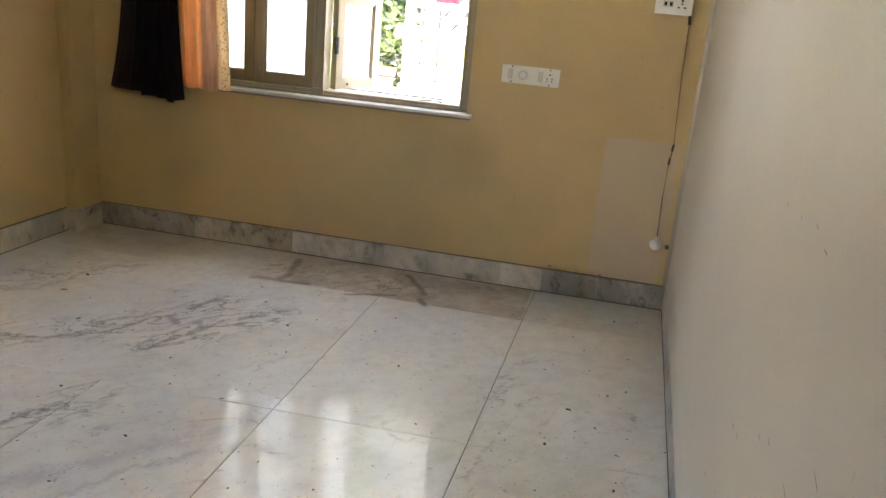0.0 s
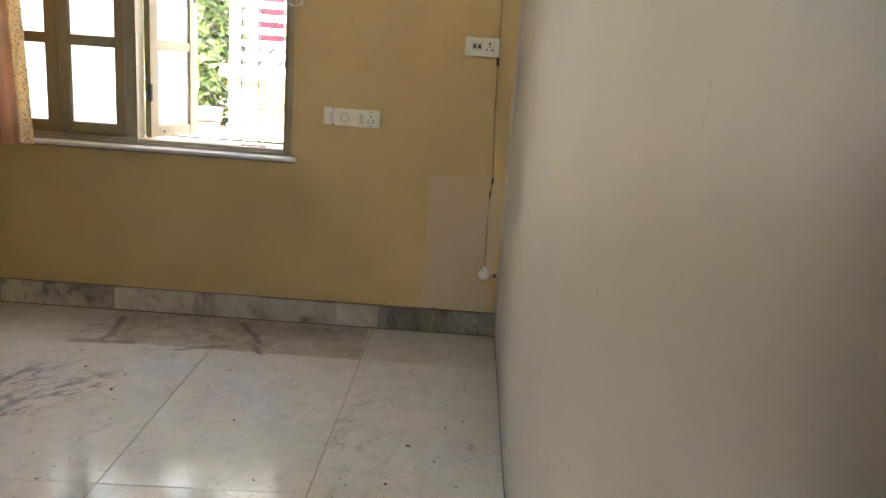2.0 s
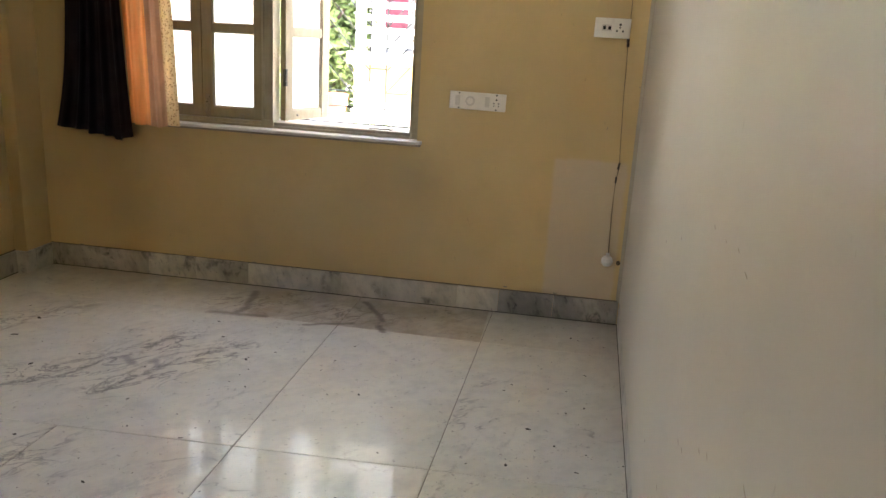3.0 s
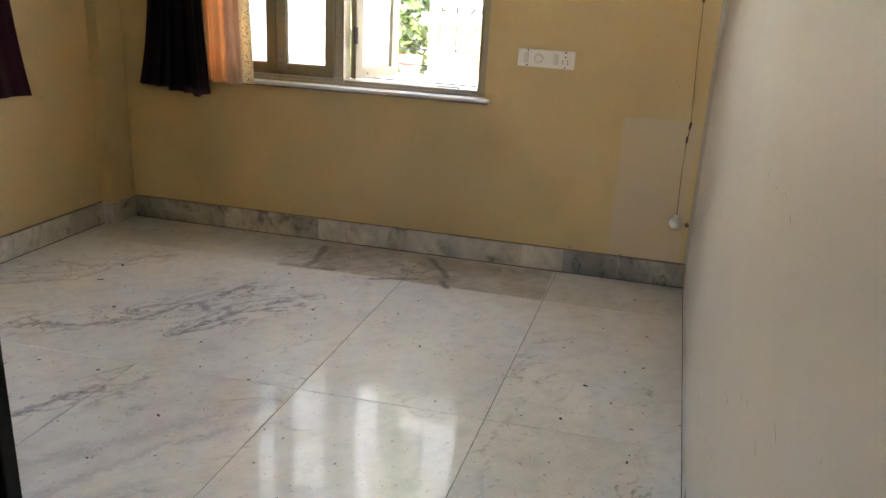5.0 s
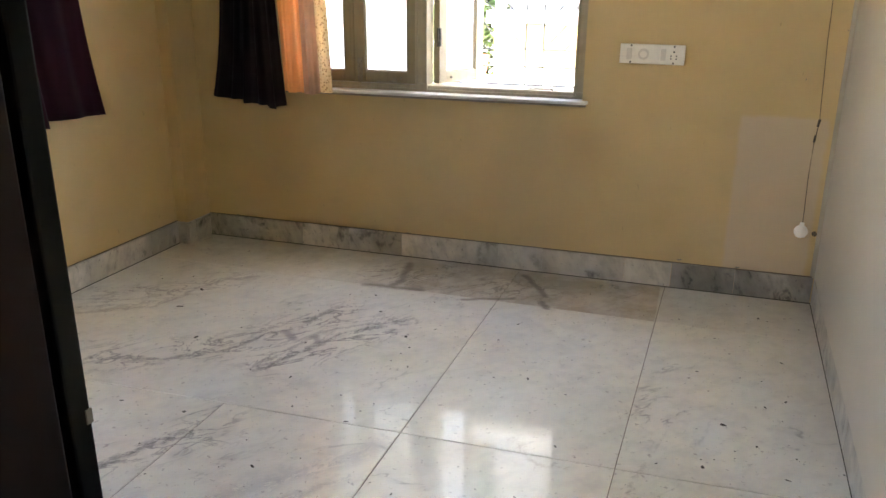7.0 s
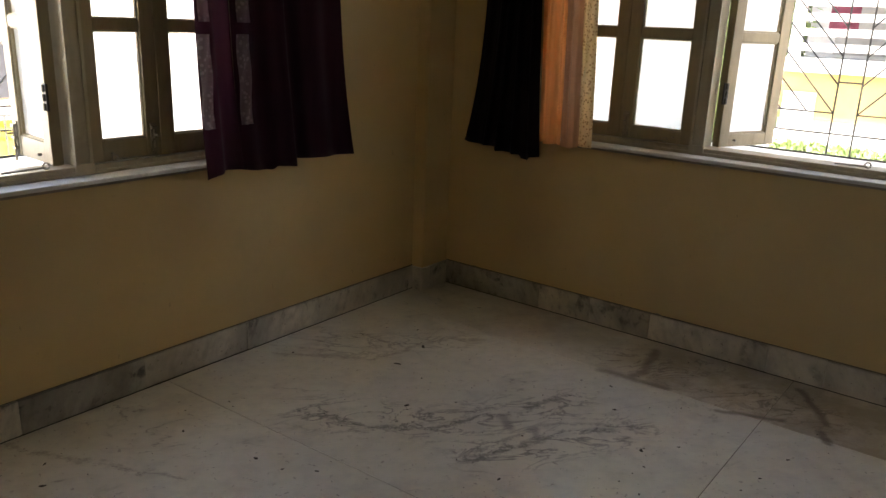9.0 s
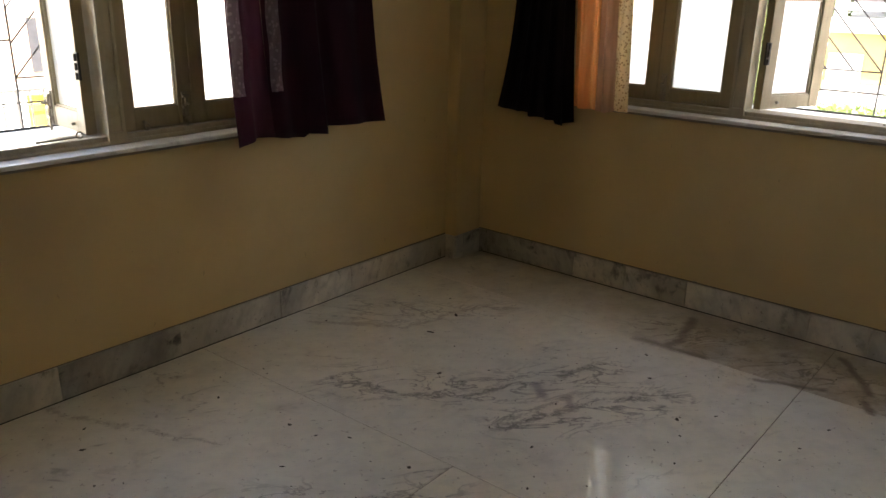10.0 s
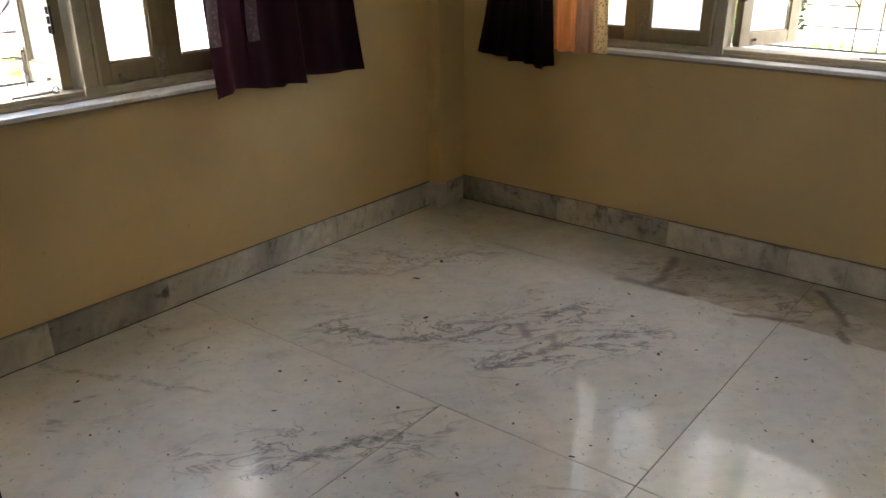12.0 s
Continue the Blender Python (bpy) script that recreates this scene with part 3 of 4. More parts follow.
part("skirting_stone", box(-2.786, -2.770, 3.676, YN - 0.013, 0, 0.118, 0.0012), M_skirt, sk_w)
part("skirting_stone", box(XW + 0.014, -2.7865, 3.676, 3.690, 0, 0.117, 0.0012), M_skirt, sk_w)
sk_e = thing("baseboard_east", "veined grey marble skirting along the east wall", "skirting", kind="structure")
EAST = Matrix.Translation((xe(YN) + 0.0160, YN, 0)) @ Matrix.Rotation(radians(-90) - math.atan(SLOPE), 4, "Z")
skirt_run(sk_e, [(0.012, 0.62, M_skirt_dark), (0.62, 1.25, M_skirt_dark), (1.25, 1.85, M_skirt_dark), (1.85, 2.5, M_skirt_dark), (2.5, 3.2, M_skirt_dark), (3.2, 4.0, M_skirt_dark)], EAST, 0.113)
sk_s = thing("baseboard_south", "veined grey marble skirting beside the doorway", "skirting", kind="structure")
skirt_run(sk_s, [(0.872, 1.5, M_skirt), (1.5, 2.2, M_skirt), (2.2, 2.835, M_skirt)], Matrix.Translation((0, YS, 0)) @ Matrix.Rotation(radians(180), 4, "Z"))


# ---------- windows ----------
def sash(parent, name, w, z0, rows, angle, hinge, flip, bolt):
    """A glazed casement in the u-v plane, hinged at hinge (u, v); flip: it runs towards -u."""
    s = -1 if flip else 1
    th, st, rl = 0.036, 0.055, 0.052
    place = Matrix.Translation((hinge[0], hinge[1], 0)) @ Matrix.Rotation(radians(angle) * s, 4, "Z") @ Matrix.Diagonal((s, 1, 1, 1))
    z1 = rows[-1][1] + rl

    def add(nm, bm, mat, par, label="", smooth_shade=False):
        moved(bm, place)
        if s < 0:
            bmesh.ops.reverse_faces(bm, faces=bm.faces[:])
        return part(nm, bm, mat, par, label, smooth_shade)
    root = add(name, box(0.001, st, 0, th, z0, z1, 0.003), M_sash, parent, "cream painted wooden casement with frosted panes")
    add("stile", box(w - st, w - 0.001, 0, th, z0, z1, 0.003), M_sash, root)
    add("bottom_rail", box(st, w - st, 0.001, th - 0.001, z0, rows[0][0], 0.003), M_sash, root)
    add("top_rail", box(st, w - st, 0.001, th - 0.001, rows[-1][1], z1, 0.003), M_sash, root)
    for a, b in zip(rows, rows[1:]):
        add("glazing_bar", box(st, w - st, 0.002, th - 0.002, a[1], b[0], 0.003), M_sash, root)
    for a, b in rows:
        add("pane", box(st - 0.006, w - st + 0.006, 0.018, 0.021, a - 0.006, b + 0.006), M_glass, root)
        bead = bmesh.new()
        for q in ((st, w - st, a, a + 0.006), (st, w - st, b - 0.006, b), (st, st + 0.006, a, b), (w - st - 0.006, w - st, a, b)):
            box(q[0], q[1], 0.008, 0.0175, q[2], q[3], 0, bead)
        add("glazing_bead", bead, M_sash, root)
    for zc in (z0 + 0.175, z0 + 0.95):
        hb = box(-0.012, 0.012, -0.004, 0.004, zc, zc + 0.085, 0.001)
        for k in range(3):
            rod((0, -0.005, zc + 0.002 + k * 0.029), (0, -0.005, zc + 0.024 + k * 0.029), 0.006, hb)
        add("hinge", hb, M_iron, root, "dark iron butt hinge")
    if bolt:
        tb = box(w - 0.042, w - 0.018, -0.004, 0.0, z0 + 0.0, z0 + 0.115, 0.001)
        rod((w - 0.03, -0.009, z0 - 0.02), (w - 0.03, -0.009, z0 + 0.10), 0.0045, tb)
        rod((w - 0.03, -0.009, z0 + 0.075), (w - 0.03, -0.034, z0 + 0.075), 0.004, tb)
        for zz in (0.02, 0.055, 0.095):
            box(w - 0.042, w - 0.018, -0.014, -0.004, z0 + zz, z0 + zz + 0.01, 0.001, tb)
        add("tower_bolt", tb, M_brass, root, "dull metal tower bolt")
    if angle:
        catch = box(w - 0.030, w - 0.012, -0.006, 0.0, z0 + 0.66, z0 + 0.70, 0.001)
        rod((w - 0.021, -0.006, z0 + 0.68), (w - 0.021, -0.030, z0 + 0.684), 0.004, catch)
        add("catch", catch, M_iron, root, "small dark iron catch")
    knob = rod((st + 0.03, 0, z0 + 0.026), (st + 0.03, -0.012, z0 + 0.026), 0.005)
    add("stay_pin", knob, M_brass, root)
    return root


def window(name, label, m, u0, um, u1, z_sill, open_right, angle, w_open, sill_u, stays, rows):
    """Two-bay casement window. u0, u1: outer sides of the frame; um: middle of the mullion."""
    win = thing(name, label, "window", m, kind="structure")
    ft, fb = 0.042, 0.105                      # frame member width, depth
    v0 = 0.045
    zb, zt = z_sill + 0.022, 2.425
    part("window_sill", box(sill_u[0], sill_u[1], -0.040, v0 + 0.01, z_sill + 0.007, z_sill + 0.022, 0.004), M_sill, win, "white marble sill")
    # dark strip that stands for the shadow line beneath the sill
    part("sill_shadow_line", box(sill_u[0] + 0.006, sill_u[1] - 0.006, -0.026, -0.0005, z_sill - 0.004, z_sill + 0.0065, 0.002), M_scuff_shade, win, "shadow line under the sill, drawn as a dark strip")
    part("outer_sill", box(u0 - 0.05, u1 + 0.05, v0 + 0.011, 0.60, z_sill - 0.04, z_sill + 0.012, 0.004), M_sill, win, "white marble ledge")
    fr = part("window_frame", box(u0, u1, v0, v0 + fb, zb, zb + 0.030, 0.004), M_frame, win, "beige painted wooden frame")
    part("bottom_bead", box(u0 + ft, u1 - ft, v0 - 0.006, v0 + 0.018, zb, zb + 0.014, 0.004), M_frame, fr)
    part("head", box(u0, u1, v0, v0 + fb, zt - ft, zt, 0.004), M_frame, fr)
    for q0, q1 in ((u0, u0 + ft), (u1 - ft, u1)):
        part("jamb", box(q0, q1, v0, v0 + fb, zb + 0.030, zt - ft, 0.004), M_frame, fr)
    part("mullion", box(um - 0.025, um + 0.025, v0, v0 + fb, zb + 0.0302, zt - ft, 0.004), M_frame, fr)
    for q in (um - 0.030, um + 0.018):
        part("mullion_bead", box(q, q + 0.012, v0 - 0.007, v0 + 0.006, zb + 0.012, zt - ft, 0.003), M_frame, fr)
    part("mullion_foot", box(um - 0.032, um + 0.032, v0 - 0.008, v0 + 0.004, zb - 0.0, zb + 0.04, 0.004), M_frame, fr)
    for q in (u0 + ft - 0.008, u1 - ft - 0.004):
        part("jamb_bead", box(q, q + 0.012, v0 - 0.006, v0 + 0.006, zb + 0.014, zt - ft, 0.003), M_frame, fr)
    z0 = zb + 0.031
    vs_ = v0 + 0.022
    if open_right:
        wl = (um - 0.025 - (u0 + ft)) / 2
        sash(win, "casement_closed", wl, z0, rows, 0, (um - 0.0255, vs_), True, True)
        sash(win, "casement_closed", wl, z0, rows, 0, (u0 + ft + 0.0005, vs_), False, False)
        sash(win, "casement_open", w_open, z0, rows, angle, (um + 0.062, v0 + 0.080), False, False)
        sash(win, "casement_open", w_open, z0, rows, 100, (u1 - ft + 0.03, v0 + 0.095), True, False)
    else:
        wl = (u1 - ft - um - 0.025) / 2
        sash(win, "casement_closed", wl, z0, rows, 0, (um + 0.0255, vs_), False, True)
        sash(win, "casement_closed", wl, z0, rows, 0, (u1 - ft - 0.0005, vs_), True, False)
        sash(win, "casement_open", w_open, z0, rows, angle, (um - 0.073, v0 + 0.056), True, True)
        sash(win, "casement_open", w_open, z0, rows, 100, (u0 + ft - 0.03, v0 + 0.095), False, False)
    # hook stays lying on the frame
    for a, b in stays:
        bm = tube([(a, v0 + 0.004, zb + 0.04), (a + (b - a) * 0.5, v0 + 0.006, zb + 0.038), (b, v0 + 0.012, zb + 0.036)], 0.0032)
        ring = [(a + 0.010 * math.cos(k), v0 + 0.002, zb + 0.045 + 0.010 * math.sin(k)) for k in [i * 0.5 for i in range(13)]]
        tube(ring, 0.003, 6, bm)
        part("hook_stay", bm, M_brass, win, "bent metal hook stay", True)
    # projecting iron guard of flat bars
    gr = part("guard_frame", box(u0 - 0.03, u1 + 0.03, 0.558, 0.566, z_sill + 0.012, z_sill + 0.020), M_grille, win, "grey painted iron window guard")
    part("guard_bar", box(u0 - 0.03, u1 + 0.03, 0.560, 0.565, z_sill + 0.105, z_sill + 0.111), M_grille, gr)
    part("guard_bar", box(u0 - 0.03, u1 + 0.03, 0.558, 0.566, 2.42, 2.428), M_grille, gr)
    r = 0.0038
    pair = 0.046
    centre0 = um + 0.435
    period = 0.56
    zlo, zhi = z_sill + 0.012, 2.42
    for k in (-3, -2, -1, 0, 1):
        c = centre0 + k * period
        for e in (-pair, pair):
            if u0 - 0.03 < c + e < u1 + 0.03:
                part("guard_bar", rod((c + e, 0.562, zlo), (c + e, 0.562, zhi), r), M_grille, gr)
        diag = bmesh.new()
        n = 0
        for j in range(-3, 15):
            for sgn in (-1, 1):
                zs0 = z_sill + 0.195 + j * 0.118
                a = Vector((c + sgn * pair, 0.562, zs0))
                b = Vector((c + sgn * period / 2, 0.562, zs0 + (period / 2 - pair) * 1.1))
                lo, hi = z_sill + 0.195, 2.42
                if b.z <= lo or a.z >= hi:
                    continue
                d = b - a
                t0 = max(0, (lo - a.z) / d.z)
                t1 = min(1, (hi - a.z) / d.z)
                ul, uh = u0 - 0.03, u1 + 0.03
                if sgn > 0:
                    t1 = min(t1, (uh - a.x) / d.x)
                else:
                    t1 = min(t1, (ul - a.x) / d.x)
                if t1 - t0 < 0.05:
                    continue
                rod(a + d * t0, a + d * t1, 0.0034, diag, 6)
                n += 1
        for sgn in (-1, 1):
            q0, q1 = sorted((c + sgn * pair, c + sgn * period / 2))
            q0, q1 = max(q0, u0 - 0.03), min(q1, u1 + 0.03)
            if q1 - q0 > 0.02:
                rod((q0, 0.562, z_sill + 0.195), (q1, 0.562, z_sill + 0.195), 0.0034, diag, 6)
                n += 1
        if u0 < c < u1:
            for zz in (0.325, 0.80, 1.27):
                rod((c - pair, 0.562, z_sill + zz), (c + pair, 0.562, z_sill + zz), 0.0034, diag, 6)
                n += 1
        if n:
            part("guard_lattice", diag, M_grille, gr)
        else:
            diag.free()
    for q in (u0 - 0.03, u1 + 0.03):
        side = bmesh.new()
        for zz in (0.02, 0.30, 0.60, 0.90, 1.20, 1.50, 1.61):
            rod((q, 0.24, z_sill + zz), (q, 0.562, z_sill + zz), 0.003, side, 6)
        rod((q, 0.562, zlo), (q, 0.562, zhi), 0.005, side, 6)
        part("guard_side", side, M_grille, gr)
    return win


window("window_north", "beige wooden casement window, one leaf open, frosted panes", Matrix.Translation((0, YN, 0)),
       -2.290, -1.562, -0.788, 0.805, True, 65, 0.325, (-2.33, -0.760), [(-1.70, -1.80), (-0.93, -1.04)],
       [(0.911, 1.280), (1.319, 1.688), (1.727, 2.03), (2.067, 2.33)])
window("window_west", "beige wooden casement window, one leaf open, frosted panes", Matrix.Translation((XW, 0, 0)) @ Matrix.Rotation(radians(90), 4, "Z"),
       1.370, 2.051, 2.666, 0.770, False, 94, 0.30, (1.33, 2.70), [(1.93, 1.80), (2.16, 2.33)],
       [(0.892, 1.247), (1.283, 1.638), (1.674, 2.02), (2.056, 2.33)])

# ---------- doorway ----------
door = thing("door", "dark brown wooden door standing open beside its black frame", "door", kind="structure")
part("door_jamb", box(-0.868, -0.797, 0.870, YS + 0.001, 0, 2.115, 0.003), M_jamb, door, "black-brown painted door jamb")
part("jamb_rebate", box(-0.868, -0.852, 0.732, 0.869, 0, 2.115, 0.002), M_jamb, door)
part("door_head", box(-0.797, xe(0.73) - 0.002, 0.73, YS + 0.001, 2.05, 2.118, 0.003), M_jamb, door)
part("door_leaf", box(-0.825, -0.787, -0.06, 0.852, 0.008, 2.04, 0.003), M_door, door, "dark brown laminate leaf")
part("strike_plate", box(-0.7975, -0.7955, 0.889, YS + 0.0015, 0.899, 0.914, 0.0006), M_brass, door, "pale metal strike plate")


# ---------- curtains ----------
def curtain_sheet(top0, top1, bot0, bot1, z_top, z_bot, folds, depth, seed, hem, nu=90, nz=40, flare=1.6):
    """A pleated hanging sheet in the u-v plane; hem: list of (fraction, drop) for the uneven lower edge."""
    rng = random.Random(seed)
    ph = [rng.uniform(0, 6.28) for _ in range(4)]
    bm = bmesh.new()
    rows_ = []
    for j in range(nz + 1):
        t = j / nz
        row = []
        for i in range(nu + 1):
            s = i / nu
            a = top0 + (bot0 - top0) * t ** flare
            b = top1 + (bot1 - top1) * t ** flare
            drop = 0.0
            for (f0, d0), (f1, d1) in zip(hem, hem[1:]):
                if f0 <= s <= f1:
                    drop = d0 + (d1 - d0) * (s - f0) / (f1 - f0)
            z = z_top + (z_bot - drop - z_top) * t
            wob = s + 0.02 * math.sin(6.28 * s * 1.7 + ph[0] + t * 0.9)
            amp = depth * (0.75 + 0.35 * t) * (0.7 + 0.3 * math.sin(6.28 * s * 1.3 + ph[1]))
            v = amp * (math.sin(6.28 * folds * wob + ph[2]) + 0.35 * math.sin(6.28 * folds * 2.1 * wob + ph[3] + t))
            v += 0.004 * math.sin(9 * t + 7 * s)
            row.append(bm.verts.new((a + (b - a) * s, v, z)))
        rows_.append(row)
    for r0, r1 in zip(rows_, rows_[1:]):
        for i in range(nu):
            bm.faces.new((r0[i], r1[i], r1[i + 1], r0[i + 1]))
    top = [f for f in bm.faces]
    solid = bmesh.ops.solidify(bm, geom=top, thickness=0.0016)
    return bm


def hang(name, sheets, label, m):
    cur = thing(name, label, "curtain", m)
    for nm, bm, mat, lab in sheets:
        part(nm, bm, mat, cur, lab, True)
    return cur


ZT = 2.52
NORTH = Matrix.Translation((0, YN - 0.085, 0))
hang("curtain", [
    ("dark_panel", curtain_sheet(-2.53, -2.272, -2.640, -2.222, ZT, 0.765, 5, 0.016, 3, [(0, -0.006), (0.15, 0.0), (0.44, 0.006), (0.46, 0.020), (0.74, 0.026), (0.76, 0.042), (0.86, 0.046), (0.88, 0.030), (1, 0.022)], 90, 40, 4.2), M_black, "black-plum cloth"),
    ("orange_panel", curtain_sheet(-2.276, -2.150, -2.232, -2.112, ZT, 0.812, 1.7, 0.016, 8, [(0, 0), (0.5, 0.004), (1, 0.0)], 50, 40), M_orange, "sheer orange cloth"),
    ("peach_panel", curtain_sheet(-2.153, -2.080, -2.116, -2.036, ZT, 0.806, 1.3, 0.014, 11, [(0, 0), (0.5, 0.004), (1, -0.006)], 40, 40), M_peach, "sheer peach cloth"),
    ("border", curtain_sheet(-2.083, -2.022, -2.039, -1.968, ZT, 0.815, 0.9, 0.010, 9, [(0, 0), (1, 0)], 24, 40), M_border, "dotted pale border"),
], "plum-black curtain with orange sheer and dotted border", NORTH)
WEST = Matrix.Translation((XW + 0.10, 0, 0)) @ Matrix.Rotation(radians(90), 4, "Z")
cw = hang("curtain", [
    ("sheer_edge", curtain_sheet(2.380, 2.520, 2.415, 2.575, ZT, 0.764, 0.8, 0.016, 14, [(0, 0.016), (0.25, 0.004), (0.5, -0.006), (1, -0.002)], 40, 40, 3.2), M_plum_sheer, "sheer plum edge"),
    ("plum_panel", curtain_sheet(2.516, 3.045, 2.571, 3.146, ZT, 0.764, 3.0, 0.022, 14, [(0, -0.002), (0.10, 0.008), (0.26, 0.018), (0.28, 0.004), (0.46, 0.014), (0.49, -0.008), (1, 0.002)], 110, 40, 3.2), M_purple, "dark plum cloth"),
], "dark plum curtain with grey lace strips", WEST)
for u0_, u1_, z0_, z1_ in ((2.537, 2.592, 0.935, 1.246), (2.533, 2.592, 1.285, 1.60), (2.380, 2.428, 0.93, 1.245), (2.378, 2.424, 1.285, 1.60)):
    part("lace_strip", curtain_sheet(u0_, u1_, u0_ + 0.012, u1_ + 0.004, z1_, z0_, 0.6, 0.004, 4, [(0, 0), (1, 0)], 10, 16), M_lace, cw, "grey lace strip").location = (0, -0.034, 0)
for nm, m, a, b in (("curtain_rod", NORTH, -2.70, -0.55), ("curtain_rod", WEST, 1.0, 3.35)):
    rd = thing(nm, "plain metal curtain rod above the window", "rod", m)
    part("bar", rod((a, 0, ZT + 0.012), (b, 0, ZT + 0.012), 0.009), M_brass, rd, "", True)
    for q in (a + 0.05, b - 0.05):
        part("bracket", box(q - 0.01, q + 0.01, -0.012, 0.099, ZT - 0.02, ZT + 0.0, 0.002), M_brass, rd)


# ---------- electrics on the window wall ----------
def disc(x, z, r, y0, y1, seg=20):
    return rod((x, y0, z), (x, y1, z), r, None, seg)


sb = thing("switch_board", "ivory plastic switch plate with dimmer and socket", "switch board", Matrix.Translation((-0.501, YN, 1.038)) @ Matrix.Rotation(radians(0.4), 4, "Y"))
part("back_box", box(-0.130, 0.130, -0.010, 0.0, -0.036, 0.036, 0.002), M_plastic_d, sb)
part("plate", box(-0.134, 0.134, -0.019, -0.010, -0.041, 0.041, 0.004), M_plastic, sb)
for x in (-0.095, 0.046):
    part("switch", box(x - 0.011, x + 0.011, -0.026, -0.018, -0.024, 0.024, 0.003), M_plastic_d, sb)
dim = part("dimmer", disc(-0.035, 0, 0.023, -0.023, -0.018), M_plastic_d, sb)
part("dimmer_knob", disc(-0.035, 0, 0.014, -0.034, -0.023), M_plastic, dim)
soc = part("socket", box(0.066, 0.112, -0.022, -0.018, -0.027, 0.027, 0.002), M_plastic, sb)
for dx, dz_, r in ((0, 0.013, 0.0042), (-0.011, -0.004, 0.0032), (0.011, -0.004, 0.0032), (-0.011, -0.016, 0.003), (0.011, -0.016, 0.003)):
    part("hole", disc(0.089 + dx, dz_, r, -0.0226, -0.020, 10), M_hole, soc)
for x in (-0.088, 0.089):
    for z in (-0.034, 0.034):
        part("screw", disc(x, z, 0.004, -0.0205, -0.017, 10), M_iron, sb)

sb2 = thing("socket_board", "small ivory plastic socket plate with black pin holes", "socket", Matrix.Translation((0.083, YN, 1.404)))
part("back_box", box(-0.076, 0.076, -0.022, 0.0, -0.039, 0.039, 0.002), M_plastic_d, sb2)
part("plate", box(-0.079, 0.079, -0.030, -0.022, -0.043, 0.043, 0.004), M_plastic, sb2)
s1 = part("switch", box(-0.046, -0.004, -0.034, -0.029, -0.014, 0.014, 0.002), M_plastic_d, sb2)
for x in (-0.036, -0.013):
    part("hole", box(x - 0.006, x + 0.006, -0.0348, -0.033, -0.008, 0.008), M_hole, s1)
s2 = part("socket", box(0.010, 0.056, -0.033, -0.029, -0.030, 0.030, 0.002), M_plastic, sb2)
for dx, dz_, r in ((0, 0.016, 0.0055), (0, 0.003, 0.004), (-0.013, -0.012, 0.0045), (0.013, -0.012, 0.0045)):
    part("hole", disc(0.033 + dx, dz_, r, -0.0338, -0.031, 10), M_hole, s2)

cord = thing("cable", "thin brown cable hanging down the wall to a white plug", "cable")
CP = [(0.157, 1.70), (0.158, 1.55), (0.160, 1.345), (0.165, 1.22), (0.168, 1.11), (0.175, 0.98), (0.181, 0.87), (0.186, 0.79), (0.178, 0.70), (0.177, 0.57), (0.181, 0.45), (0.184, 0.36)]
part("wire", tube([(x, YN - 0.005, z) for x, z in CP[7:]], 0.0017, 7), M_cable, cord, "", True)
part("upper_wire", tube([(x, YN - 0.004, z) for x, z in CP[:8]], 0.0013, 7), M_cable, cord, "thin brown upper length", True)
for (xa, za), (xb, zb_), r_ in (((0.158, 1.362), (0.161, 1.325), 0.006), ((0.186, 0.800), (0.182, 0.770), 0.0048), ((0.179, 0.735), (0.177, 0.705), 0.0044)):
    part("tape", tube([(xa, YN - 0.007, za), (xb, YN - 0.007, zb_)], r_, 8), M_dirt, cord, "black insulating tape")
plug = disc(0.181, 0.323, 0.0275, YN - 0.024, YN - 0.001, 28)
bmesh.ops.bevel(plug, geom=[e for e in plug.edges if len(e.link_faces) == 2 and abs(e.calc_face_angle(0)) > 1.0], offset=0.006, segments=3, affect="EDGES")
box(0.174, 0.190, YN - 0.02, YN - 0.006, 0.344, 0.362, 0.002, plug)
part("plug", plug, M_white, cord, "round white plastic plug", True)

coil = thing("cable_coil", "small coil of white cable beside the window", "cable")
bm = bmesh.new()
for k in range(4):
    c, rr = (-0.790 + 0.006 * k, 1.555 - 0.004 * k), 0.042 - 0.005 * k
    tube([(c[0] + rr * math.cos(q * 0.4), YN - 0.010 - 0.004 * k, c[1] + rr * 0.8 * math.sin(q * 0.4)) for q in range(17)], 0.0016, 6, bm)
part("loops", bm, M_white, coil, "", True)

hook = thing("wall_hook", "small rusty wall hook near the corner", "hook")
bm = disc(0.236, 0.315, 0.010, YN - 0.010, YN, 14)
rod((0.236, YN - 0.010, 0.315), (0.236, YN - 0.018, 0.318), 0.0028, bm)
part("peg", bm, M_cable, hook)


# ---------- dirt, scuffs ----------
def blot(bm, c, u, v, r, rng, stretch=1.0, ang=0.0, n=9):
    vs_ = []
    for k in range(n):
        a = 6.2832 * k / n
        q = r * rng.uniform(0.6, 1.15)
        x, y = q * math.cos(a) * stretch, q * math.sin(a)
        x, y = x * math.cos(ang) - y * math.sin(ang), x * math.sin(ang) + y * math.cos(ang)
        vs_.append(bm.verts.new(Vector(c) + Vector(u) * x + Vector(v) * y))
    bm.faces.new(vs_)


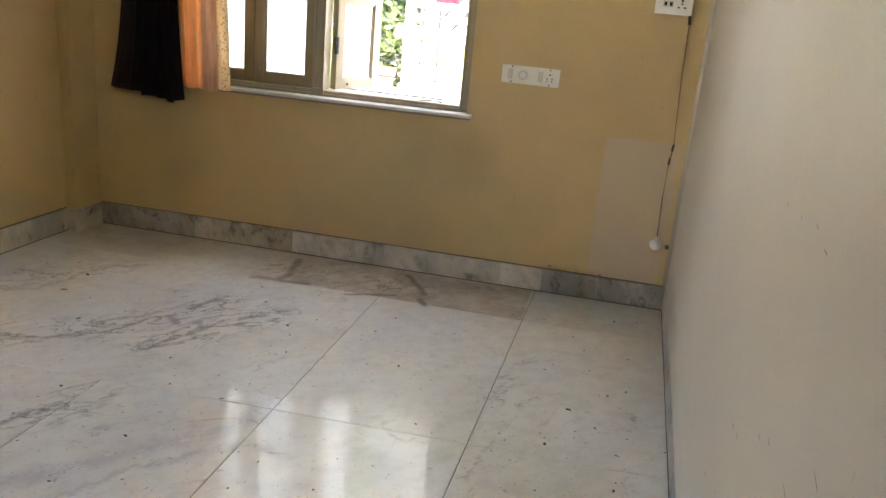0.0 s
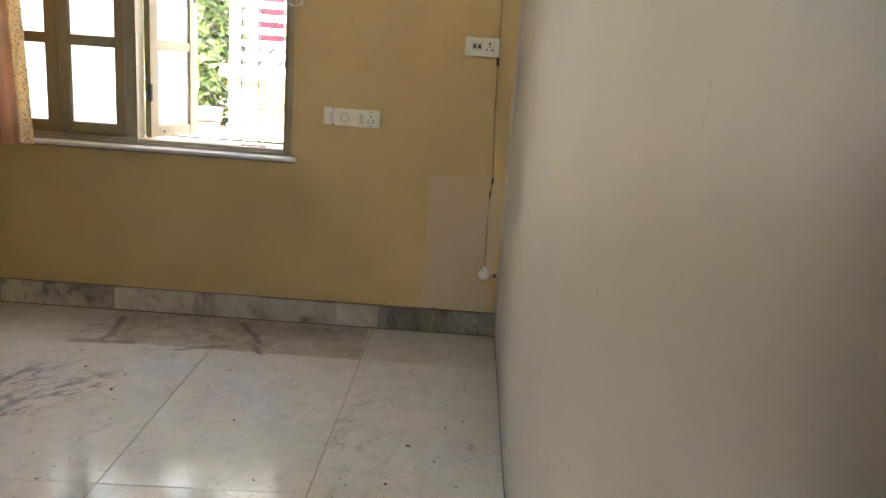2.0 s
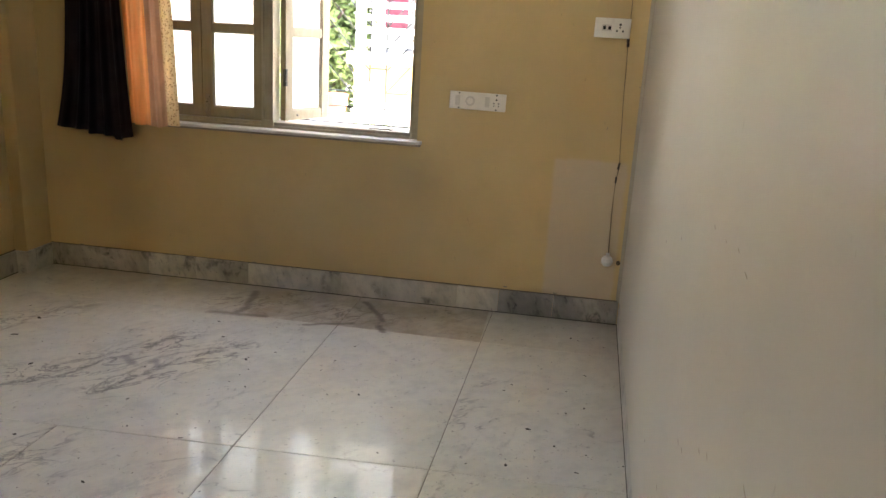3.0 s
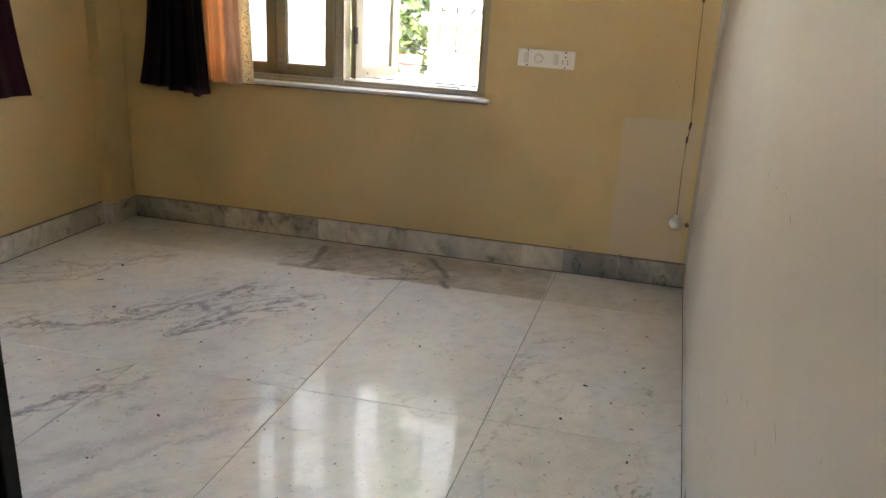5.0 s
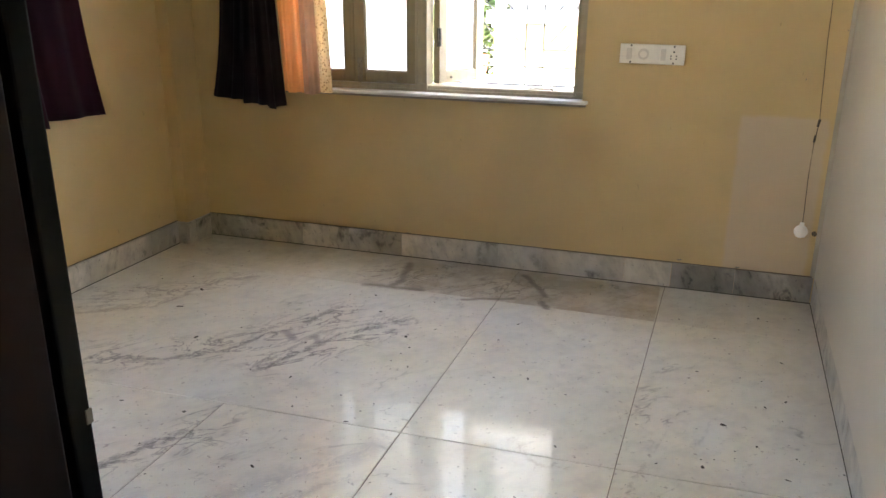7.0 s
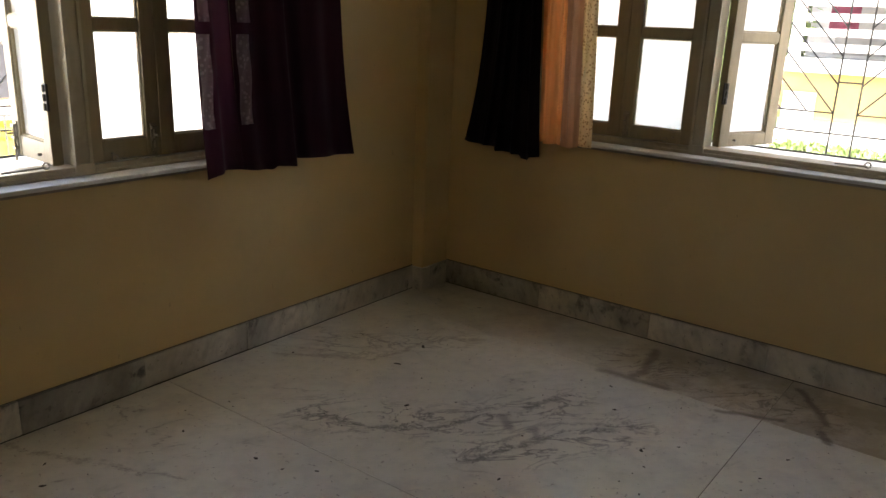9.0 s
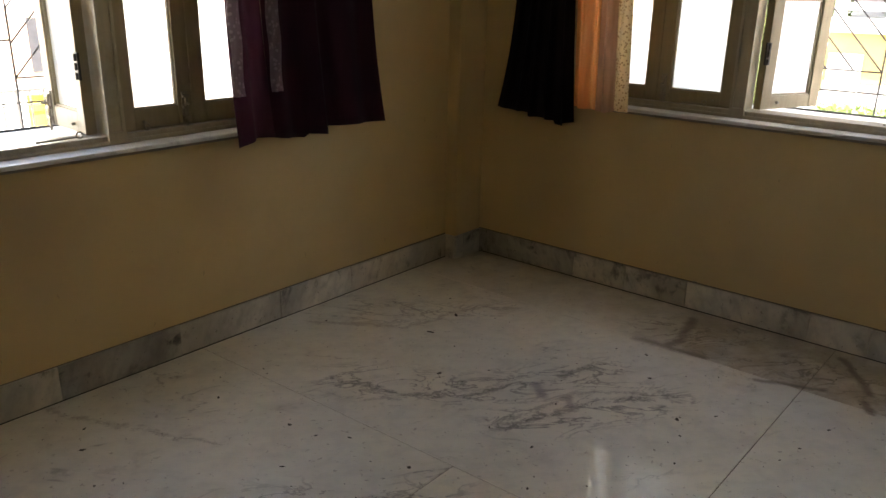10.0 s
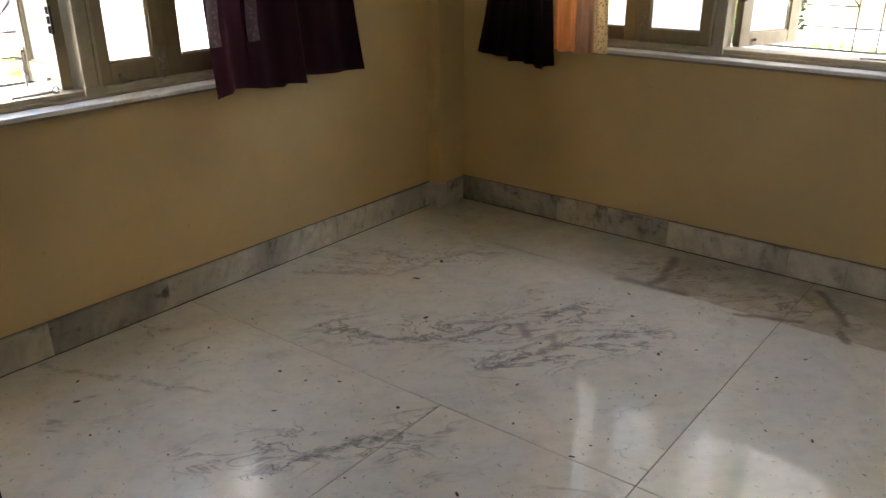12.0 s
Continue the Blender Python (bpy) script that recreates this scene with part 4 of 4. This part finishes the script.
rng = random.Random(21)
bm = bmesh.new()
for x, y, r, s, a in ((-2.05, 2.70, 0.014, 1.8, 1.2), (-1.47, 3.17, 0.016, 1.2, 0), (-1.28, 2.97, 0.012, 1.9, 2.2), (-1.26, 2.76, 0.008, 1, 0), (-1.75, 2.21, 0.013, 1.2, 0.5),
                      (-2.18, 2.13, 0.012, 1.4, 0), (-2.33, 1.58, 0.010, 1, 0), (-1.38, 3.27, 0.006, 1, 0), (-2.33, 3.14, 0.016, 2.6, 2.4), (-2.30, 2.94, 0.014, 2.2, 0.3),
                      (0.04, 3.62, 0.011, 1.7, 1.3), (-0.22, 2.98, 0.008, 1.5, 0), (-0.05, 3.04, 0.007, 1, 0), (-0.11, 2.69, 0.017, 1.2, 0), (0.09, 2.56, 0.008, 1, 0),
                      (-0.17, 2.43, 0.010, 2, 1.5), (0.21, 2.52, 0.009, 1, 0), (-1.28, 2.99, 0.008, 1, 0), (-2.52, 1.64, 0.012, 2.0, 1.0)):
    blot(bm, (x, y, 0.0009), (1, 0, 0), (0, 1, 0), r * 0.52, rng, s, a)
for k in range(320):
    blot(bm, (rng.uniform(-2.75, 0.2), rng.uniform(0.9, 3.8), 0.0008), (1, 0, 0), (0, 1, 0), rng.choice((0.0015, 0.002, 0.002, 0.003, 0.0045)), rng, rng.uniform(1, 2.4), rng.uniform(0, 3.1), 6)
tagged(part("floor_dirt", bm, M_dirt), "dark specks of dirt scattered on the marble floor", "dirt", kind="stuff")
bm = bmesh.new()


def scuff(y, z, length, w, tilt):
    n = Vector((-1, SLOPE, 0)).normalized()
    c = Vector((xe(y) + swell(y, z), y, z)) + n * 0.0015
    length *= 0.38
    blot(bm, c, Vector((0, math.sin(tilt), math.cos(tilt))), Vector((0, math.cos(tilt), -math.sin(tilt))), w, rng, length / w / 2, 0, 10)


for y, z, l, w, t in ((1.232, 1.041, 0.07, 0.0020, 1.35), (1.30, 1.058, 0.05, 0.0012, 1.3), (1.40, 1.046, 0.035, 0.0016, 1.1), (1.515, 0.622, 0.05, 0.003, 1.2), (1.286, 0.737, 0.04, 0.0022, 1.0),
                      (2.20, 0.845, 0.03, 0.003, 1.2), (1.93, 0.92, 0.03, 0.002, 0.9), (1.564, 0.611, 0.05, 0.003, 1.1), (1.351, 0.71, 0.04, 0.002, 1.2), (1.151, 0.738, 0.09, 0.0018, 1.2),
                      (1.052, 0.821, 0.10, 0.0018, 1.15), (1.517, 1.041, 0.05, 0.0016, 1.2), (2.729, 1.065, 0.02, 0.003, 0), (1.6, 0.45, 0.04, 0.003, 1.2), (1.75, 0.40, 0.06, 0.003, 1.3),
                      (2.05, 0.35, 0.04, 0.003, 1.1), (1.12, 0.66, 0.07, 0.0016, 1.3), (1.22, 0.60, 0.06, 0.0016, 1.25)):
    scuff(y, z, l, w, t)
tagged(part("wall_scuffs", bm, M_scuff_shade), "grey scratches and scuffs on the cream wall", "scuffs", kind="stuff")
bm = bmesh.new()
blot(bm, (0.112, YN - 0.001, 0.957), (1, 0, 0), (0, 0, 1), 0.0015, rng, 5, 1.4)
blot(bm, (0.236, YN - 0.001, 1.152), (1, 0, 0), (0, 0, 1), 0.003, rng)
for x, z in ((-0.30, 0.135), (-0.05, 0.128), (-1.62, 0.124), (-2.60, 0.124)):
    blot(bm, (x, YN - 0.001, z), (1, 0, 0), (0, 0, 1), 0.004, rng, 3)
tagged(part("wall_marks", bm, M_scuff_shade), "small grey marks on the yellow wall", "marks", kind="stuff")

# ---------- outdoors ----------
M_ground = plain("dusty_ground", (0.30, 0.275, 0.235), 0.9, scale=0.6)
M_render_w = plain("white_render", (0.47, 0.46, 0.44), 0.8, scale=1.5)
M_limewash = plain("limewashed_render", (0.74, 0.73, 0.70), 0.8, scale=1.5)
M_render_y = plain("yellow_render", (0.48, 0.35, 0.13), 0.8, scale=1.5)
M_render_p = plain("pinkish_render", (0.34, 0.235, 0.18), 0.8, scale=1.5)
M_dark_glass = plain("dark_window", (0.03, 0.03, 0.035), 0.2)
M_pink = plain("crimson_cloth", (0.17, 0.038, 0.062), 0.8)
M_leaf = plain("green_leaves", (0.19, 0.26, 0.085), 0.6, vary=0.35, scale=3)
M_bark = plain("brown_bark", (0.14, 0.10, 0.07), 0.9)
M_red = plain("red_paint", (0.50, 0.06, 0.04), 0.5)
M_panel_y = plain("yellow_panel", (0.50, 0.40, 0.03), 0.5)
GZ = -3.3
tagged(part("ground", box(-400, 400, -400, 400, GZ - 0.2, GZ), M_ground), "dusty ground between the houses", "ground", kind="structure")

nb = thing("neighbour_house", "white and yellow neighbouring house with slatted balcony", "house", Matrix.Translation((0, 10.2, 0)))
part("wall", box(-2.86, 6.0, 0.9, 5.0, GZ, 3.60), M_render_w, nb)
# storey above the balcony is added unseen, to cut sky light and floor reflection
part("upper_wall", box(-2.86, 6.0, 0.9, 5.0, 3.60, 9.6), M_cement, nb, "unseen cement upper storey added to block the sky")
part("yellow_wall", box(-2.84, 6.0, 0.0, 0.9, 0.40, 0.915), M_render_y, nb)
part("lower_wall", box(-2.84, 6.0, 0.02, 0.9, GZ, 0.40), M_render_w, nb)
part("pier", box(-2.80, -2.46, -0.05, 0.02, GZ, 0.70, 0.01), M_render_w, nb, "pale rendered pier")
part("balcony_slab", box(-2.92, 6.0, -0.10, 0.9, 0.915, 1.065, 0.01), M_render_w, nb)
part("balcony_opening", box(-2.55, 5.5, 0.885, 0.91, 1.10, 3.3), M_cement, nb)
for k in range(13):
    part("slat", box(-2.70, 5.6, 0.02, 0.05, 1.145 + k * 0.158, 1.225 + k * 0.158), M_render_w, nb)
part("upper_slab", box(-2.95, 6.0, -0.25, 0.9, 3.40, 3.60, 0.01), M_render_w, nb)
part("top_slab", box(-2.95, 6.0, -0.25, 0.9, 4.75, 4.93, 0.01), M_cement, nb)
part("roof", box(-3.1, 6.2, -0.3, 5.2, 9.6, 9.75, 0.01), M_render_w, nb)
for x in (-2.83, -1.0, 0.4):
    part("post", box(x, x + 0.12, 0.0, 0.07, 1.066, 3.40), M_render_w, nb)
part("washing", box(-2.52, -2.22, 0.30, 0.32, 1.36, 2.7, 0.005), M_pink, nb, "crimson cloth hung on the balcony")
part("washing", box(-1.85, -1.55, 0.30, 0.32, 1.75, 2.6, 0.005), M_pink, nb, "crimson cloth hung on the balcony")
tagged(part("garden_wall", box(-3.3, 6.0, 9.30, 10.05, GZ, 0.04), M_render_w), "low white wall in front of the neighbouring house", "wall", kind="structure")
hrng = random.Random(31)
hv, hf = [], []
for k in range(5200):
    c = Vector((hrng.uniform(-3.2, 1.5), 9.62 + hrng.gauss(0, 0.09), 0.04 + 0.17 * hrng.random() ** 1.5))
    u = Vector((hrng.gauss(0, 0.5), hrng.gauss(0, 0.5), hrng.gauss(0.6, 0.6))).normalized() * hrng.uniform(0.03, 0.06)
    v = u.cross(Vector((hrng.gauss(0, 1), hrng.gauss(0, 1), hrng.gauss(0, 1)))).normalized() * hrng.uniform(0.012, 0.02)
    hf.append(tuple(range(len(hv), len(hv) + 4)))
    hv += [tuple(c - u), tuple(c + v), tuple(c + u), tuple(c - v)]
me = bpy.data.meshes.new("hedge")
me.from_pydata(hv, [], hf)
me.materials.append(M_leaf)
tagged(new("hedge", me), "low green hedge plants along the garden wall", "hedge", kind="stuff")

nw = thing("neighbour_house", "pale neighbouring house with iron balcony railing", "house", Matrix.Translation((-10.5, 0, 0)))
part("wall", box(-4, 0.0, -6.0, 9.5, GZ, 1.05), M_limewash, nw)
part("upper_wall", box(-4.3, -0.6, -6.0, 9.5, 1.06, 5.5), M_limewash, nw)
part("pier", box(0.0, 0.12, 4.55, 5.25, 0.12, 0.98), M_render_p, nw)
part("window", box(0.12, 0.14, 4.95, 5.15, 0.22, 0.85), M_dark_glass, nw)
part("balcony", box(0.0, 0.9, 3.0, 9.0, -0.75, -0.62), M_limewash, nw)
rail = part("railing", box(0.88, 0.90, 3.0, 9.0, 0.10, 0.125), M_grille, nw, "black iron railing")
for k in range(40):
    part("baluster", box(0.885, 0.897, 3.05 + k * 0.15, 3.07 + k * 0.15, -0.62, 0.10), M_grille, rail)
part("bottom_bar", box(0.884, 0.898, 3.0, 9.0, -0.5, -0.48), M_grille, rail)
part("upper_bar", box(0.884, 0.898, 3.0, 9.0, -0.06, -0.04), M_grille, rail)
part("yellow_panel", box(0.80, 0.82, 4.55, 4.85, -0.55, 0.05), M_panel_y, nw)

tree = thing("tree", "leafy green tree between the houses", "tree", Matrix.Translation((-4.05, 11.6, GZ)))
bm = bmesh.new()
# the upper crown is added out of view, to dim the open bay's floor reflection
TR = [(0, 0, 0, 0.14), (0.05, 0.02, 1.2, 0.12), (0.0, -0.05, 2.4, 0.10), (0.08, 0.0, 3.4, 0.085), (0.02, 0.1, 4.4, 0.075), (0.1, 0.05, 7.2, 0.055), (0.05, 0.12, 11.6, 0.02)]
for a, b in zip(TR, TR[1:]):
    own = bmesh.new()
    d = Vector(b[:3]) - Vector(a[:3])
    bmesh.ops.create_cone(own, cap_ends=True, segments=10, radius1=a[3], radius2=b[3], depth=d.length)
    moved(own, Matrix.Translation((Vector(a[:3]) + Vector(b[:3])) / 2) @ d.to_track_quat("Z", "Y").to_matrix().to_4x4())
    join(bm, own)
trng = random.Random(77)
tips = []
for k in range(64):
    z = 1.6 + 9.4 * trng.random() ** 1.2
    a = trng.uniform(0, 6.28)
    l = trng.uniform(0.5, 1.05)
    tip = Vector((math.cos(a) * l, math.sin(a) * l, z + trng.uniform(0.2, 0.9)))
    rod((0.03, 0, z), tip, 0.022, bm, 6)
    tips.append(tip)
part("trunk", bm, M_bark, tree)
verts, faces = [], []
for k in range(40000):
    tip = trng.choice(tips)
    c = tip * trng.uniform(0.55, 1.05) + Vector((trng.gauss(0, 0.26), trng.gauss(0, 0.26), trng.gauss(0, 0.24)))
    c.z = tip.z + trng.gauss(0, 0.30)
    u = Vector((trng.gauss(0, 1), trng.gauss(0, 1), trng.gauss(0, 0.6))).normalized()
    v = u.cross(Vector((trng.gauss(0, 1), trng.gauss(0, 1), trng.gauss(0, 1)))).normalized()
    l, w = trng.uniform(0.05, 0.09), trng.uniform(0.02, 0.035)
    i = len(verts)
    verts += [c - u * l, c + v * w, c + u * l, c - v * w]
    faces.append((i, i + 1, i + 2, i + 3))
me = bpy.data.meshes.new("crown")
me.from_pydata([tuple(v) for v in verts], [], faces)
me.materials.append(M_leaf)
crown = new("crown", me)
crown.parent = tree

pot = thing("flower_pot", "red flower pot on the neighbour's ledge", "flower pot", Matrix.Translation((-2.90, 9.6, 0.30)))
bm = bmesh.new()
bmesh.ops.create_cone(bm, cap_ends=True, segments=16, radius1=0.11, radius2=0.16, depth=0.26)
part("pot", moved(bm, pose(0, 0, 0.13)), M_red, pot)
part("ledge", box(-0.3, 0.2, -0.2, 0.35, -3.6, 0.0), M_render_w, pot)
